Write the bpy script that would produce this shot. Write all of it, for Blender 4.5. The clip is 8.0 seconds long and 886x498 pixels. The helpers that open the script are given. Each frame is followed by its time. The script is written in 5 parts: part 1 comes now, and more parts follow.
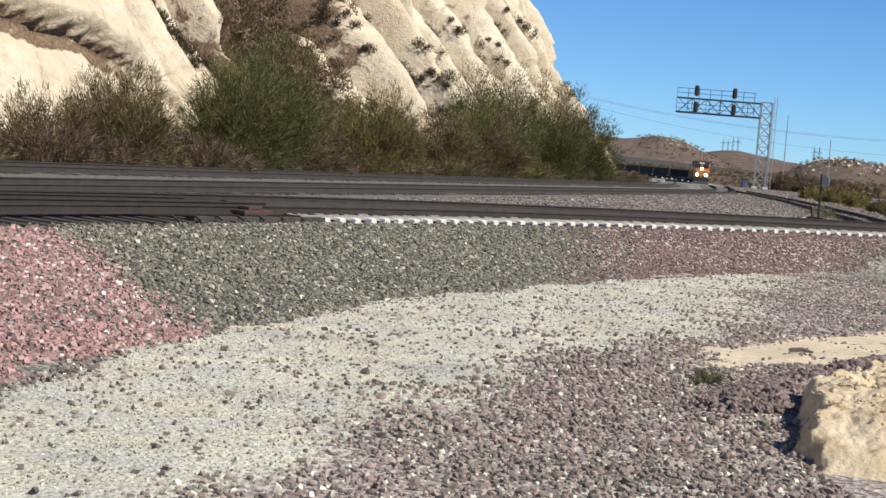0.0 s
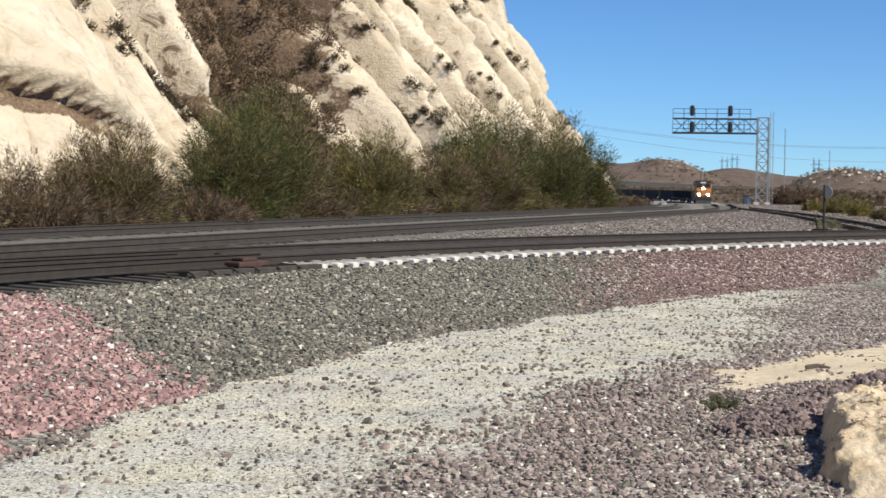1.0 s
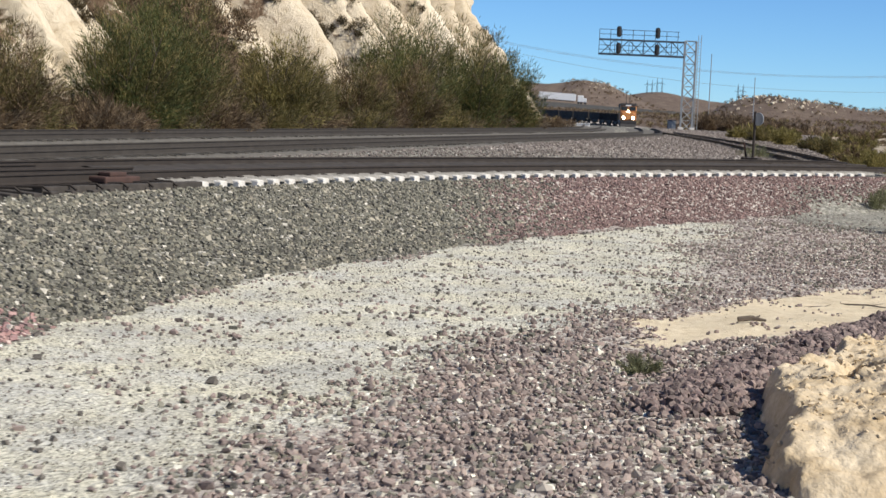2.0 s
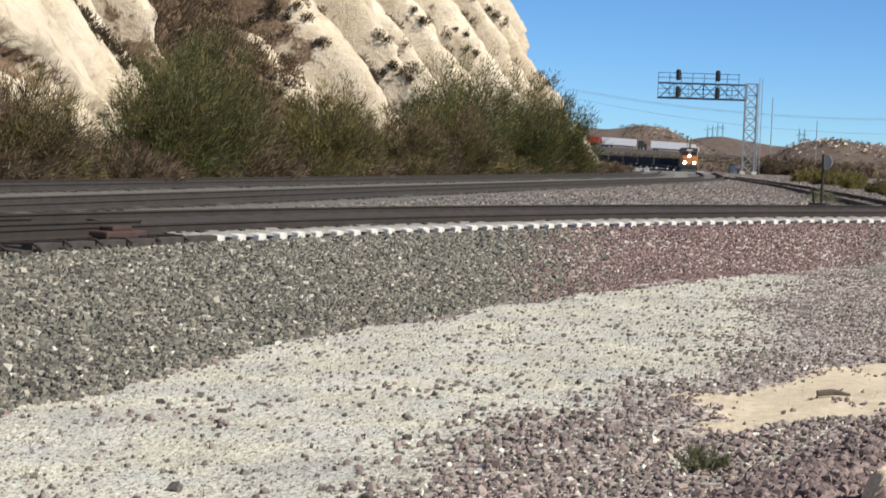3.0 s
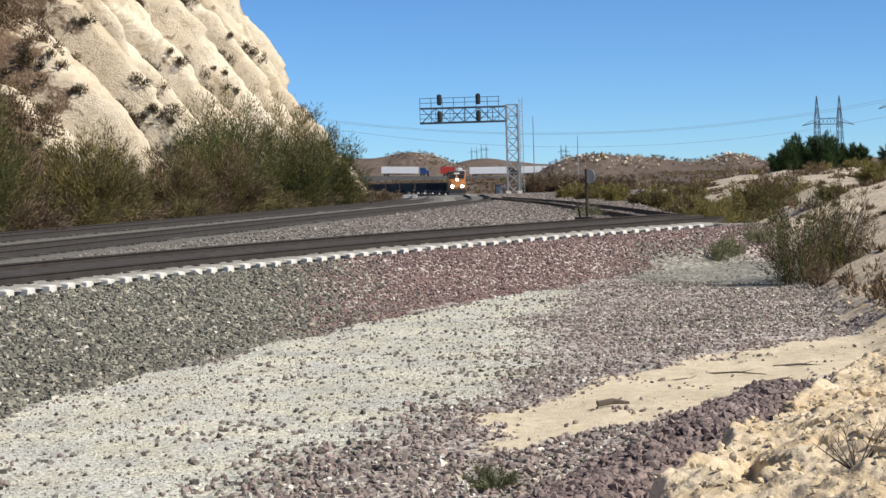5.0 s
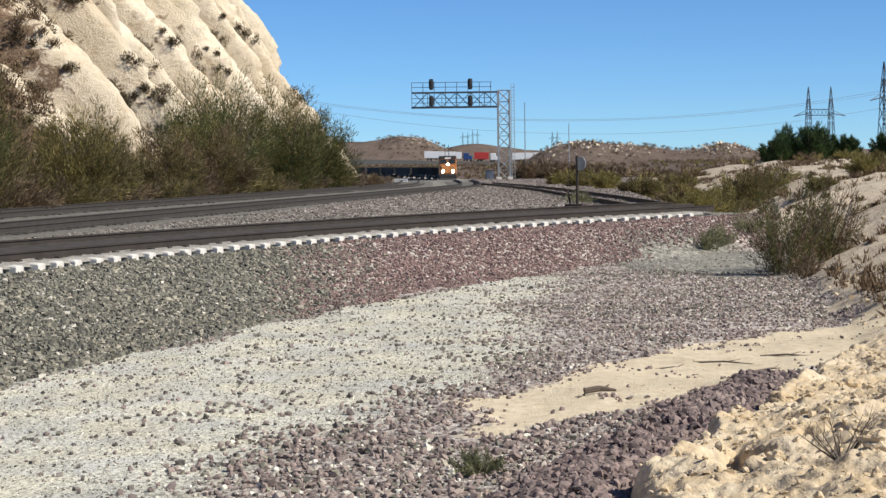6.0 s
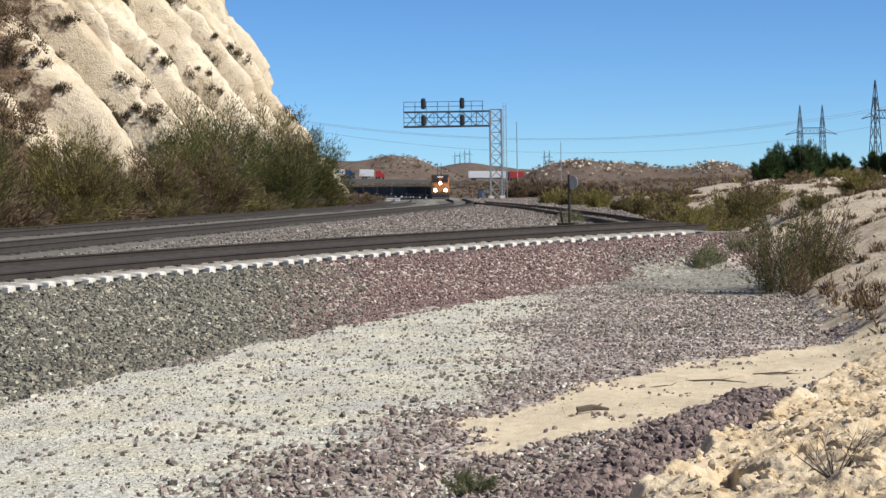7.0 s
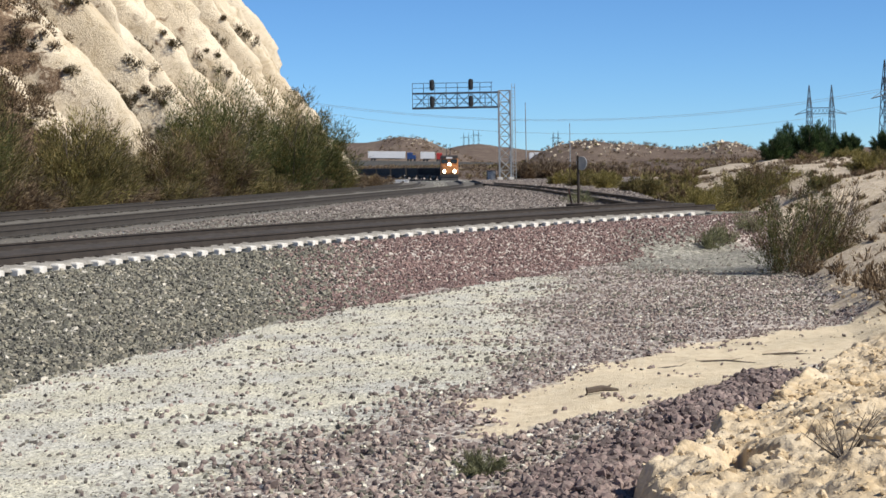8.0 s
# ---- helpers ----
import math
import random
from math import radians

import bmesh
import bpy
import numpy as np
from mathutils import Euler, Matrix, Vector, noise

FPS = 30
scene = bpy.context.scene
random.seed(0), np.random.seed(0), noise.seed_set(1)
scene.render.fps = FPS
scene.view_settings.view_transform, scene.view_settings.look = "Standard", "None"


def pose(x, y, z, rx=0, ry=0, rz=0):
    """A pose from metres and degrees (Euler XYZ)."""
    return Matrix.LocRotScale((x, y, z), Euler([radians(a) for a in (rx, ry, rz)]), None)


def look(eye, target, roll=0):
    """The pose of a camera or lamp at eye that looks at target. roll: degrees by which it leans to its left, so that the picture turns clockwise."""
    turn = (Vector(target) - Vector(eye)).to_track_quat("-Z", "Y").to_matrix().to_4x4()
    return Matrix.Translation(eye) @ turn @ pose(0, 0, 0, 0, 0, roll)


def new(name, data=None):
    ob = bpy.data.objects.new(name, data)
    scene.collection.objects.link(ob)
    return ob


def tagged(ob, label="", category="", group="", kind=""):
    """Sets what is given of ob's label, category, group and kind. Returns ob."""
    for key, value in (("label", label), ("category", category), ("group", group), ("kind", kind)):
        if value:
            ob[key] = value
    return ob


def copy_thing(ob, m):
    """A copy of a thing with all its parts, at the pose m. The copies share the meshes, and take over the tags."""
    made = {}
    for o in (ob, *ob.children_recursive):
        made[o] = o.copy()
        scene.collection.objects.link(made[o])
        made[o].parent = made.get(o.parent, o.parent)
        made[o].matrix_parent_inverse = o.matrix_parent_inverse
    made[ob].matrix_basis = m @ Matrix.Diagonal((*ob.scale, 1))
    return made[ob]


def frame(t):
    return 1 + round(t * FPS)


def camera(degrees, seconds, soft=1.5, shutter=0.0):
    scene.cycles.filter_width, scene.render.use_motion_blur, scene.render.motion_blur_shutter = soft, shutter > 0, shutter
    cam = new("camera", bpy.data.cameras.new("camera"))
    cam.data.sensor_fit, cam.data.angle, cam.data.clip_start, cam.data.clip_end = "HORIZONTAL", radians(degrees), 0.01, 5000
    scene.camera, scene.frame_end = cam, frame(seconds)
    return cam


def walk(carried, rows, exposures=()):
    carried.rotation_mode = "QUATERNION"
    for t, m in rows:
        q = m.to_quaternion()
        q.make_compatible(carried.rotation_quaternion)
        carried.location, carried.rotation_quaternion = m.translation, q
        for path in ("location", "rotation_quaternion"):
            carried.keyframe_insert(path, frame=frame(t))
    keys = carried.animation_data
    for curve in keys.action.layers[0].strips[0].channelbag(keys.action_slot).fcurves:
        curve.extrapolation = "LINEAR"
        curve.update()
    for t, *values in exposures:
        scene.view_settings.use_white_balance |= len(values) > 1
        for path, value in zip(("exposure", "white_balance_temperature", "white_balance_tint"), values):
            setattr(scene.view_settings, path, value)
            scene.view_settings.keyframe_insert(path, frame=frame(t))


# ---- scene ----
cam = camera(27.0, 8.0, soft=1.45, shutter=0.25)
# a hand-held stand that pans; the eye draws forward once the shot tightens
PATH = [
    (0.0, -0.043, -7.673, 2.671, 7.608, -3.17, 4.79),
    (0.5, -0.067, -6.907, 2.661, 8.637, -2.458, 3.144),
    (1.0, -0.029, -6.887, 2.651, 7.849, -2.009, 0.798),
    (1.2, -0.023, -6.913, 2.64, 6.915, -2.07, 0.481),
    (2.3, -0.035, -0.946, 2.631, 5.684, -5.164, 3.494),
    (2.5, 0.0, 0.0, 2.6, 6.983, -5.212, 3.316),
    (3.0, 0.0, 0.0, 2.6, 7.293, -3.171, 2.142),
    (3.5, 0.0, 0.0, 2.6, 5.191, -1.726, 0.486),
    (4.0, 0.0, 0.0, 2.6, 3.882, -1.897, -0.422),
    (4.5, 0.0, 0.0, 2.6, 2.348, -1.67, -1.582),
    (5.0, 0.0, 0.0, 2.6, 0.269, -2.148, -1.725),
    (6.5, 0.0, 0.0, 2.6, 0.034, -2.647, -0.623),
    (7.0, 0.0, 0.0, 2.6, -0.293, -2.038, -0.898),
    (7.5, 0.0, 0.0, 2.6, -0.634, -1.729, -1.167),
    (8.0, 0.0, 0.0, 2.6, 0.001, -2.61, -1.1),
]


def eye_pose(x, y, z, yaw, pitch, roll):
    a, p = radians(yaw), radians(pitch)
    ahead = Vector((-math.sin(a) * math.cos(p), math.cos(a) * math.cos(p), math.sin(p)))
    e = Vector((x, y, z))
    return look(e, e + ahead * 10, roll)


walk(cam, [(t, eye_pose(*p)) for t, *p in PATH], exposures=[(0.0, 0.5), (8.0, 0.5)])

# ---------------- world and sun ----------------
SUN_EL, SUN_AZ = radians(42), radians(113)      # azimuth clockwise from +y
world = bpy.data.worlds.new("sky_world")
scene.world = world
world.use_nodes = True
wn = world.node_tree.nodes
sky = wn.new("ShaderNodeTexSky")
sky.sky_type = "NISHITA"
sky.sun_disc = False
sky.sun_elevation, sky.sun_rotation = SUN_EL, SUN_AZ
sky.altitude, sky.air_density, sky.dust_density, sky.ozone_density = 4500, 1.0, 0.0, 4.0
tint = wn.new("ShaderNodeMix")
tint.data_type, tint.blend_type = "RGBA", "MULTIPLY"
tint.inputs[0].default_value = 1.0
tint.inputs[7].default_value = (0.63, 0.88, 1.08, 1)
world.node_tree.links.new(sky.outputs[0], tint.inputs[6])
world.node_tree.links.new(tint.outputs[2], wn["Background"].inputs[0])
wn["Background"].inputs[1].default_value = 0.08
sun = new("sun", bpy.data.lights.new("sun", "SUN"))
sun.data.energy, sun.data.angle, sun.data.color = 4.6, radians(0.55), (1.0, 0.93, 0.805)
sd = Vector((math.sin(SUN_AZ) * math.cos(SUN_EL), math.cos(SUN_AZ) * math.cos(SUN_EL), math.sin(SUN_EL)))
sun.matrix_world = look(sd * 200, (0, 0, 0))

# ---------------- materials ----------------


def nodes_of(name):
    m = bpy.data.materials.new(name)
    m.use_nodes = True
    nt = m.node_tree
    return m, nt, nt.nodes["Principled BSDF"]


def noise_node(nt, scale, detail=5.0, rough=0.6, vec=None, dist=0.0):
    n = nt.nodes.new("ShaderNodeTexNoise")
    n.inputs["Scale"].default_value = scale
    n.inputs["Detail"].default_value = detail
    n.inputs["Roughness"].default_value = rough
    n.inputs["Distortion"].default_value = dist
    if vec:
        nt.links.new(vec, n.inputs["Vector"])
    return n


def ramp(nt, fac, stops):
    r = nt.nodes.new("ShaderNodeValToRGB")
    el = r.color_ramp.elements
    while len(el) < len(stops):
        el.new(0.5)
    for e, (p, c) in zip(el, stops):
        e.position, e.color = p, (*c, 1)
    nt.links.new(fac, r.inputs[0])
    return r


def mixc(nt, fac, a, b, mode="MIX"):
    m = nt.nodes.new("ShaderNodeMix")
    m.data_type, m.blend_type = "RGBA", mode
    if isinstance(fac, float):
        m.inputs[0].default_value = fac
    else:
        nt.links.new(fac, m.inputs[0])
    for s, v in ((6, a), (7, b)):
        if isinstance(v, tuple):
            m.inputs[s].default_value = (*v, 1)
        else:
            nt.links.new(v, m.inputs[s])
    return m.outputs[2]


def bump(nt, bsdf, height, strength, dist):
    b = nt.nodes.new("ShaderNodeBump")
    b.inputs["Strength"].default_value, b.inputs["Distance"].default_value = strength, dist
    nt.links.new(height, b.inputs["Height"])
    nt.links.new(b.outputs[0], bsdf.inputs["Normal"])


def obj_coord(nt):
    return nt.nodes.new("ShaderNodeTexCoord").outputs["Object"]


def paint(name, c1, c2, scale=4.0, rough=0.7, metal=0.0, bmp=0.15, dist=0.01, fine=60.0, spread=(0.35, 0.7)):
    """Two-scale mottled surface."""
    m, nt, b = nodes_of(name)
    co = obj_coord(nt)
    n1, n2 = noise_node(nt, scale, 6, 0.65, co), noise_node(nt, fine, 3, 0.6, co)
    r = ramp(nt, n1.outputs[0], [(spread[0], c1), (spread[1], c2)])
    dark = tuple(v * 0.6 for v in c1)
    f = ramp(nt, n2.outputs[0], [(0.35, (0, 0, 0)), (0.75, (0.45, 0.45, 0.45))])
    nt.links.new(mixc(nt, f.outputs[0], r.outputs[0], dark), b.inputs["Base Color"])
    b.inputs["Roughness"].default_value, b.inputs["Metallic"].default_value = rough, metal
    if bmp:
        bump(nt, b, n2.outputs[0], bmp, dist)
    return m


def stones(name, cols, rough=0.85):
    """Loose stone, each piece of its own tint."""
    m, nt, b = nodes_of(name)
    g = nt.nodes.new("ShaderNodeNewGeometry")
    r = ramp(nt, g.outputs["Random Per Island"], cols)
    r.color_ramp.interpolation = "CONSTANT"
    n = noise_node(nt, 45, 4, 0.6, obj_coord(nt))
    f = ramp(nt, n.outputs[0], [(0.4, (0, 0, 0)), (0.7, (0.4, 0.4, 0.4))])
    nt.links.new(mixc(nt, f.outputs[0], r.outputs[0], (0.34, 0.31, 0.27)), b.inputs["Base Color"])
    b.inputs["Roughness"].default_value = rough
    return m


def leafy(name, cols, rough=0.6):
    m, nt, b = nodes_of(name)
    g = nt.nodes.new("ShaderNodeNewGeometry")
    r = ramp(nt, g.outputs["Random Per Island"], cols)
    n = noise_node(nt, 0.8, 3, 0.6, obj_coord(nt))
    f = ramp(nt, n.outputs[0], [(0.35, (0.55, 0.55, 0.5)), (0.7, (1.15, 1.15, 1.0))])
    nt.links.new(mixc(nt, 1.0, r.outputs[0], f.outputs[0], "MULTIPLY"), b.inputs["Base Color"])
    b.inputs["Roughness"].default_value = rough
    b.inputs["Specular IOR Level"].default_value = 0.2
    tr = nt.nodes.new("ShaderNodeBsdfTranslucent")
    mx = nt.nodes.new("ShaderNodeMixShader")
    mx.inputs[0].default_value = 0.35
    nt.links.new(b.inputs["Base Color"].links[0].from_socket, tr.inputs[0])
    nt.links.new(b.outputs[0], mx.inputs[1])
    nt.links.new(tr.outputs[0], mx.inputs[2])
    nt.links.new(mx.outputs[0], nt.nodes["Material Output"].inputs[0])
    return m


def ground_material():
    """Grey ballast fines by default; the vertex mask lays white gravel (r), purple fines (g) and sand (b) over it, dry soil in alpha."""
    m, nt, b = nodes_of("ground_soil")
    co = obj_coord(nt)
    at = nt.nodes.new("ShaderNodeAttribute")
    at.attribute_name = "cover"
    sep = nt.nodes.new("ShaderNodeSeparateColor")
    nt.links.new(at.outputs["Color"], sep.inputs[0])
    big, mid, fine = noise_node(nt, 0.5, 6, 0.6, co), noise_node(nt, 6, 6, 0.7, co), noise_node(nt, 38, 4, 0.7, co)
    vor = nt.nodes.new("ShaderNodeTexVoronoi")
    vor.inputs["Scale"].default_value = 17
    nt.links.new(co, vor.inputs["Vector"])
    vsep = nt.nodes.new("ShaderNodeSeparateColor")
    nt.links.new(vor.outputs["Color"], vsep.inputs[0])
    grey = ramp(nt, vsep.outputs[0], [(0.0, (0.07, 0.07, 0.06)), (0.45, (0.19, 0.185, 0.16)), (0.75, (0.29, 0.28, 0.24)), (0.95, (0.46, 0.44, 0.4))])
    purple = ramp(nt, vsep.outputs[0], [(0.0, (0.16, 0.125, 0.12)), (0.4, (0.35, 0.305, 0.28)), (0.7, (0.46, 0.415, 0.38)), (0.95, (0.6, 0.56, 0.51))])
    white = ramp(nt, mid.outputs[0], [(0.3, (0.56, 0.54, 0.46)), (0.5, (0.68, 0.66, 0.565)), (0.7, (0.74, 0.725, 0.64))])
    vor2 = nt.nodes.new("ShaderNodeTexVoronoi")
    vor2.inputs["Scale"].default_value = 42
    nt.links.new(co, vor2.inputs["Vector"])
    wsep = nt.nodes.new("ShaderNodeSeparateColor")
    nt.links.new(vor2.outputs["Color"], wsep.inputs[0])
    wfleck = ramp(nt, wsep.outputs[1], [(0.0, (0.3, 0.29, 0.28)), (0.2, (0.72, 0.72, 0.7)), (0.5, (1, 1, 1)), (1.0, (1.12, 1.12, 1.12))])
    whitec = mixc(nt, 1.0, white.outputs[0], wfleck.outputs[0], "MULTIPLY")
    wbig = noise_node(nt, 0.9, 4, 0.6, co)
    wtone = ramp(nt, wbig.outputs[0], [(0.38, (0.9, 0.92, 0.98)), (0.62, (1.03, 1.02, 0.96))])
    whitec = mixc(nt, 1.0, whitec, wtone.outputs[0], "MULTIPLY")
    sand = ramp(nt, mid.outputs[0], [(0.3, (0.5, 0.41, 0.28)), (0.45, (0.65, 0.555, 0.4)), (0.7, (0.74, 0.66, 0.51))])
    soil0 = ramp(nt, mid.outputs[0], [(0.3, (0.31, 0.255, 0.19)), (0.42, (0.47, 0.395, 0.3)), (0.58, (0.58, 0.505, 0.4)), (0.75, (0.67, 0.6, 0.5))])
    sn = noise_node(nt, 0.11, 8, 0.75, co)
    sepxy = nt.nodes.new("ShaderNodeSeparateXYZ")
    nt.links.new(co, sepxy.inputs[0])
    fary = nt.nodes.new("ShaderNodeMapRange")
    fary.inputs[1].default_value, fary.inputs[2].default_value = 150, 250
    nt.links.new(sepxy.outputs[1], fary.inputs[0])
    scr = ramp(nt, sn.outputs[0], [(0.45, (1, 1, 1)), (0.68, (0.85, 0.85, 0.85))])
    fm = mixc(nt, 1.0, scr.outputs[0], fary.outputs[0], "MULTIPLY")
    soil = nt.nodes.new("ShaderNodeMix")
    soil.data_type = "RGBA"
    nt.links.new(fm, soil.inputs[0])
    nt.links.new(soil0.outputs[0], soil.inputs[6])
    scol = ramp(nt, mid.outputs[0], [(0.3, (0.075, 0.055, 0.046)), (0.7, (0.17, 0.13, 0.105))])
    nt.links.new(scol.outputs[0], soil.inputs[7])

    def soft(v):
        r = nt.nodes.new("ShaderNodeMath")
        r.operation = "ADD"
        nt.links.new(v, r.inputs[0])
        k = nt.nodes.new("ShaderNodeMath")
        k.operation, k.inputs[1].default_value = "MULTIPLY_ADD", 0.9
        k.inputs[2].default_value = -0.45
        nt.links.new(mid.outputs[0], k.inputs[0])
        nt.links.new(k.outputs[0], r.inputs[1])
        return ramp(nt, r.outputs[0], [(0.36, (0, 0, 0)), (0.62, (1, 1, 1))]).outputs[0]
    c = mixc(nt, soft(sep.outputs[1]), grey.outputs[0], purple.outputs[0])
    c = mixc(nt, soft(sep.outputs[0]), c, whitec)
    c = mixc(nt, soft(at.outputs["Alpha"]), c, soil.outputs[2])
    c = mixc(nt, soft(sep.outputs[2]), c, sand.outputs[0])
    bg = ramp(nt, big.outputs[0], [(0.3, (0.78, 0.78, 0.78)), (0.7, (1.12, 1.12, 1.12))])
    nt.links.new(mixc(nt, 1.0, c, bg.outputs[0], "MULTIPLY"), b.inputs["Base Color"])
    b.inputs["Roughness"].default_value = 0.95
    b.inputs["Specular IOR Level"].default_value = 0.15
    mx = nt.nodes.new("ShaderNodeMath")
    mx.operation = "ADD"
    nt.links.new(fine.outputs[0], mx.inputs[0])
    inv = nt.nodes.new("ShaderNodeMath")
    inv.operation, inv.inputs[0].default_value = "SUBTRACT", 1.0
    nt.links.new(sep.outputs[2], inv.inputs[1])
    vm = nt.nodes.new("ShaderNodeMath")
    vm.operation = "MULTIPLY"
    nt.links.new(inv.outputs[0], vm.inputs[0])
    nt.links.new(vor.outputs["Distance"], vm.inputs[1])
    add2 = nt.nodes.new("ShaderNodeMath")
    add2.operation = "ADD"
    nt.links.new(vm.outputs[0], add2.inputs[0])
    nt.links.new(mid.outputs[0], add2.inputs[1])
    nt.links.new(add2.outputs[0], mx.inputs[1])
    bump(nt, b, mx.outputs[0], 0.6, 0.06)
    return m


def cliff_material():
    m, nt, b = nodes_of("sandstone")
    co = obj_coord(nt)
    big, mid, fine = noise_node(nt, 0.12, 6, 0.6, co), noise_node(nt, 0.9, 8, 0.7, co, 0.6), noise_node(nt, 7, 5, 0.7, co)
    at = nt.nodes.new("ShaderNodeAttribute")
    at.attribute_name = "scrub"
    c = ramp(nt, big.outputs[0], [(0.32, (0.52, 0.44, 0.325)), (0.5, (0.62, 0.54, 0.42)), (0.7, (0.68, 0.61, 0.5))]).outputs[0]
    st = ramp(nt, mid.outputs[0], [(0.3, (0.5, 0.43, 0.35)), (0.42, (0.85, 0.82, 0.77)), (0.52, (1, 1, 1)), (1.0, (1.05, 1.04, 1.02))])
    c = mixc(nt, 0.8, c, st.outputs[0], "MULTIPLY")
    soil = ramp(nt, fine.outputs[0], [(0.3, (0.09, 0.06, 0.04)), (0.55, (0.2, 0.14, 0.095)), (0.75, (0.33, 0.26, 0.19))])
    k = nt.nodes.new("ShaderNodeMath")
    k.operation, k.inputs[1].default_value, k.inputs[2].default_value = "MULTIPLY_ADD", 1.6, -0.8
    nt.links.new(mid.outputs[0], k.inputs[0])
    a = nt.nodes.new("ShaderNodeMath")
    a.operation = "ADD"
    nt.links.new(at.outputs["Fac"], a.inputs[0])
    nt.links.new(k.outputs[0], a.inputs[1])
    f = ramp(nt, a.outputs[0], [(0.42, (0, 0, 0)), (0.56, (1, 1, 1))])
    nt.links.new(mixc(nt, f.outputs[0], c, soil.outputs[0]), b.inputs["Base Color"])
    b.inputs["Roughness"].default_value = 0.95
    b.inputs["Specular IOR Level"].default_value = 0.1
    s = nt.nodes.new("ShaderNodeMath")
    s.operation, s.inputs[1].default_value = "MULTIPLY_ADD", 0.35
    nt.links.new(fine.outputs[0], s.inputs[0])
    nt.links.new(mid.outputs[0], s.inputs[2])
    bump(nt, b, s.outputs[0], 0.6, 0.5)
    return m


def glow(name, col, strength):
    m, nt, b = nodes_of(name)
    b.inputs["Base Color"].default_value = (*col, 1)
    b.inputs["Emission Color"].default_value = (*col, 1)
    b.inputs["Emission Strength"].default_value = strength
    return m


M_GROUND, M_CLIFF = ground_material(), cliff_material()
M_RAIL = paint("rusty_rail", (0.034, 0.027, 0.023), (0.056, 0.045, 0.038), 3, 0.75, 0.3, 0.2, 0.004)
M_RAILDUSTY = paint("dusty_rail", (0.03, 0.025, 0.021), (0.052, 0.044, 0.037), 3, 0.85, 0.0, 0.2, 0.004)
M_TIE = paint("concrete_tie", (0.55, 0.53, 0.49), (0.72, 0.7, 0.66), 3, 0.9, 0, 0.25, 0.01, 30)
M_TIEDARK = paint("soiled_tie", (0.055, 0.050, 0.041), (0.105, 0.094, 0.080), 2, 0.9, 0, 0.25, 0.01, 30)
M_TIMBER = paint("creosoted_timber", (0.032, 0.027, 0.023), (0.068, 0.057, 0.049), 4, 0.85, 0, 0.4, 0.01, 25)
M_STEEL = paint("galvanised_steel", (0.290, 0.308, 0.317), (0.422, 0.440, 0.449), 3, 0.5, 0.55, 0.05, 0.002)
M_STEELDK = paint("weathered_blue_grey_steel", (0.05, 0.066, 0.085), (0.09, 0.112, 0.135), 3, 0.55, 0.3, 0.05, 0.002)
M_BLACK = paint("matt_black_paint", (0.014, 0.015, 0.018), (0.03, 0.03, 0.033), 5, 0.6, 0, 0.05, 0.002)
M_ORANGE = paint("orange_yellow_paint", (0.42, 0.17, 0.055), (0.52, 0.235, 0.075), 2, 0.45, 0, 0.05, 0.002)
M_LOCODARK = paint("grimy_dark_paint", (0.028, 0.026, 0.026), (0.06, 0.055, 0.052), 2, 0.65, 0, 0.1, 0.004)
M_CAR = paint("grimy_wagon_paint", (0.018, 0.016, 0.015), (0.048, 0.042, 0.037), 1.2, 0.75, 0, 0.1, 0.004)
M_WHITE = paint("white_trailer_skin", (0.74, 0.75, 0.76), (0.82, 0.82, 0.82), 1, 0.45, 0, 0.0)
M_BLUE = paint("blue_cab_paint", (0.02, 0.05, 0.16), (0.03, 0.08, 0.24), 2, 0.35, 0, 0.0)
M_RED = paint("red_container_paint", (0.4, 0.03, 0.025), (0.5, 0.05, 0.04), 2, 0.5, 0, 0.0)
M_GLASS = paint("dark_window_glass", (0.015, 0.018, 0.022), (0.03, 0.035, 0.04), 2, 0.08, 0, 0.0)
M_LAMP = glow("lit_headlamp", (1.0, 0.86, 0.62), 14)
M_RUSTBOX = paint("rust_red_plate", (0.05, 0.028, 0.022), (0.085, 0.044, 0.035), 5, 0.8, 0.1, 0.2, 0.004)
M_BARK = paint("grey_brown_bark", (0.09, 0.07, 0.055), (0.17, 0.135, 0.105), 6, 0.95, 0, 0.4, 0.01)
M_DIRT = paint("crumbly_tan_dirt", (0.47, 0.36, 0.22), (0.66, 0.57, 0.43), 2.2, 0.97, 0, 0.7, 0.03, 22)
M_EDGE = paint("dusty_ballast", (0.2, 0.19, 0.17), (0.38, 0.36, 0.33), 14, 0.95, 0, 0.6, 0.02, 40)
M_ASPHALT = paint("grey_asphalt", (0.05, 0.05, 0.05), (0.08, 0.08, 0.078), 1, 0.9)
M_GREY_ST = stones("grey_ballast", [(0, (0.05, 0.049, 0.041)), (0.25, (0.1, 0.099, 0.078)), (0.5, (0.152, 0.149, 0.115)), (0.75, (0.215, 0.2, 0.15)), (0.9, (0.34, 0.31, 0.245)), (0.975, (0.56, 0.53, 0.46))])
M_PURP_ST = stones("purple_ballast", [(0, (0.117, 0.087, 0.083)), (0.25, (0.176, 0.134, 0.123)), (0.5, (0.236, 0.180, 0.164)), (0.75, (0.306, 0.239, 0.211)), (0.92, (0.396, 0.352, 0.305)), (0.975, (0.676, 0.668, 0.579))])
M_RED_ST = stones("reddish_ballast", [(0, (0.098, 0.054, 0.054)), (0.25, (0.145, 0.085, 0.083)), (0.5, (0.195, 0.116, 0.110)), (0.75, (0.25, 0.155, 0.142)), (0.93, (0.33, 0.24, 0.215)), (0.985, (0.5, 0.43, 0.38))])
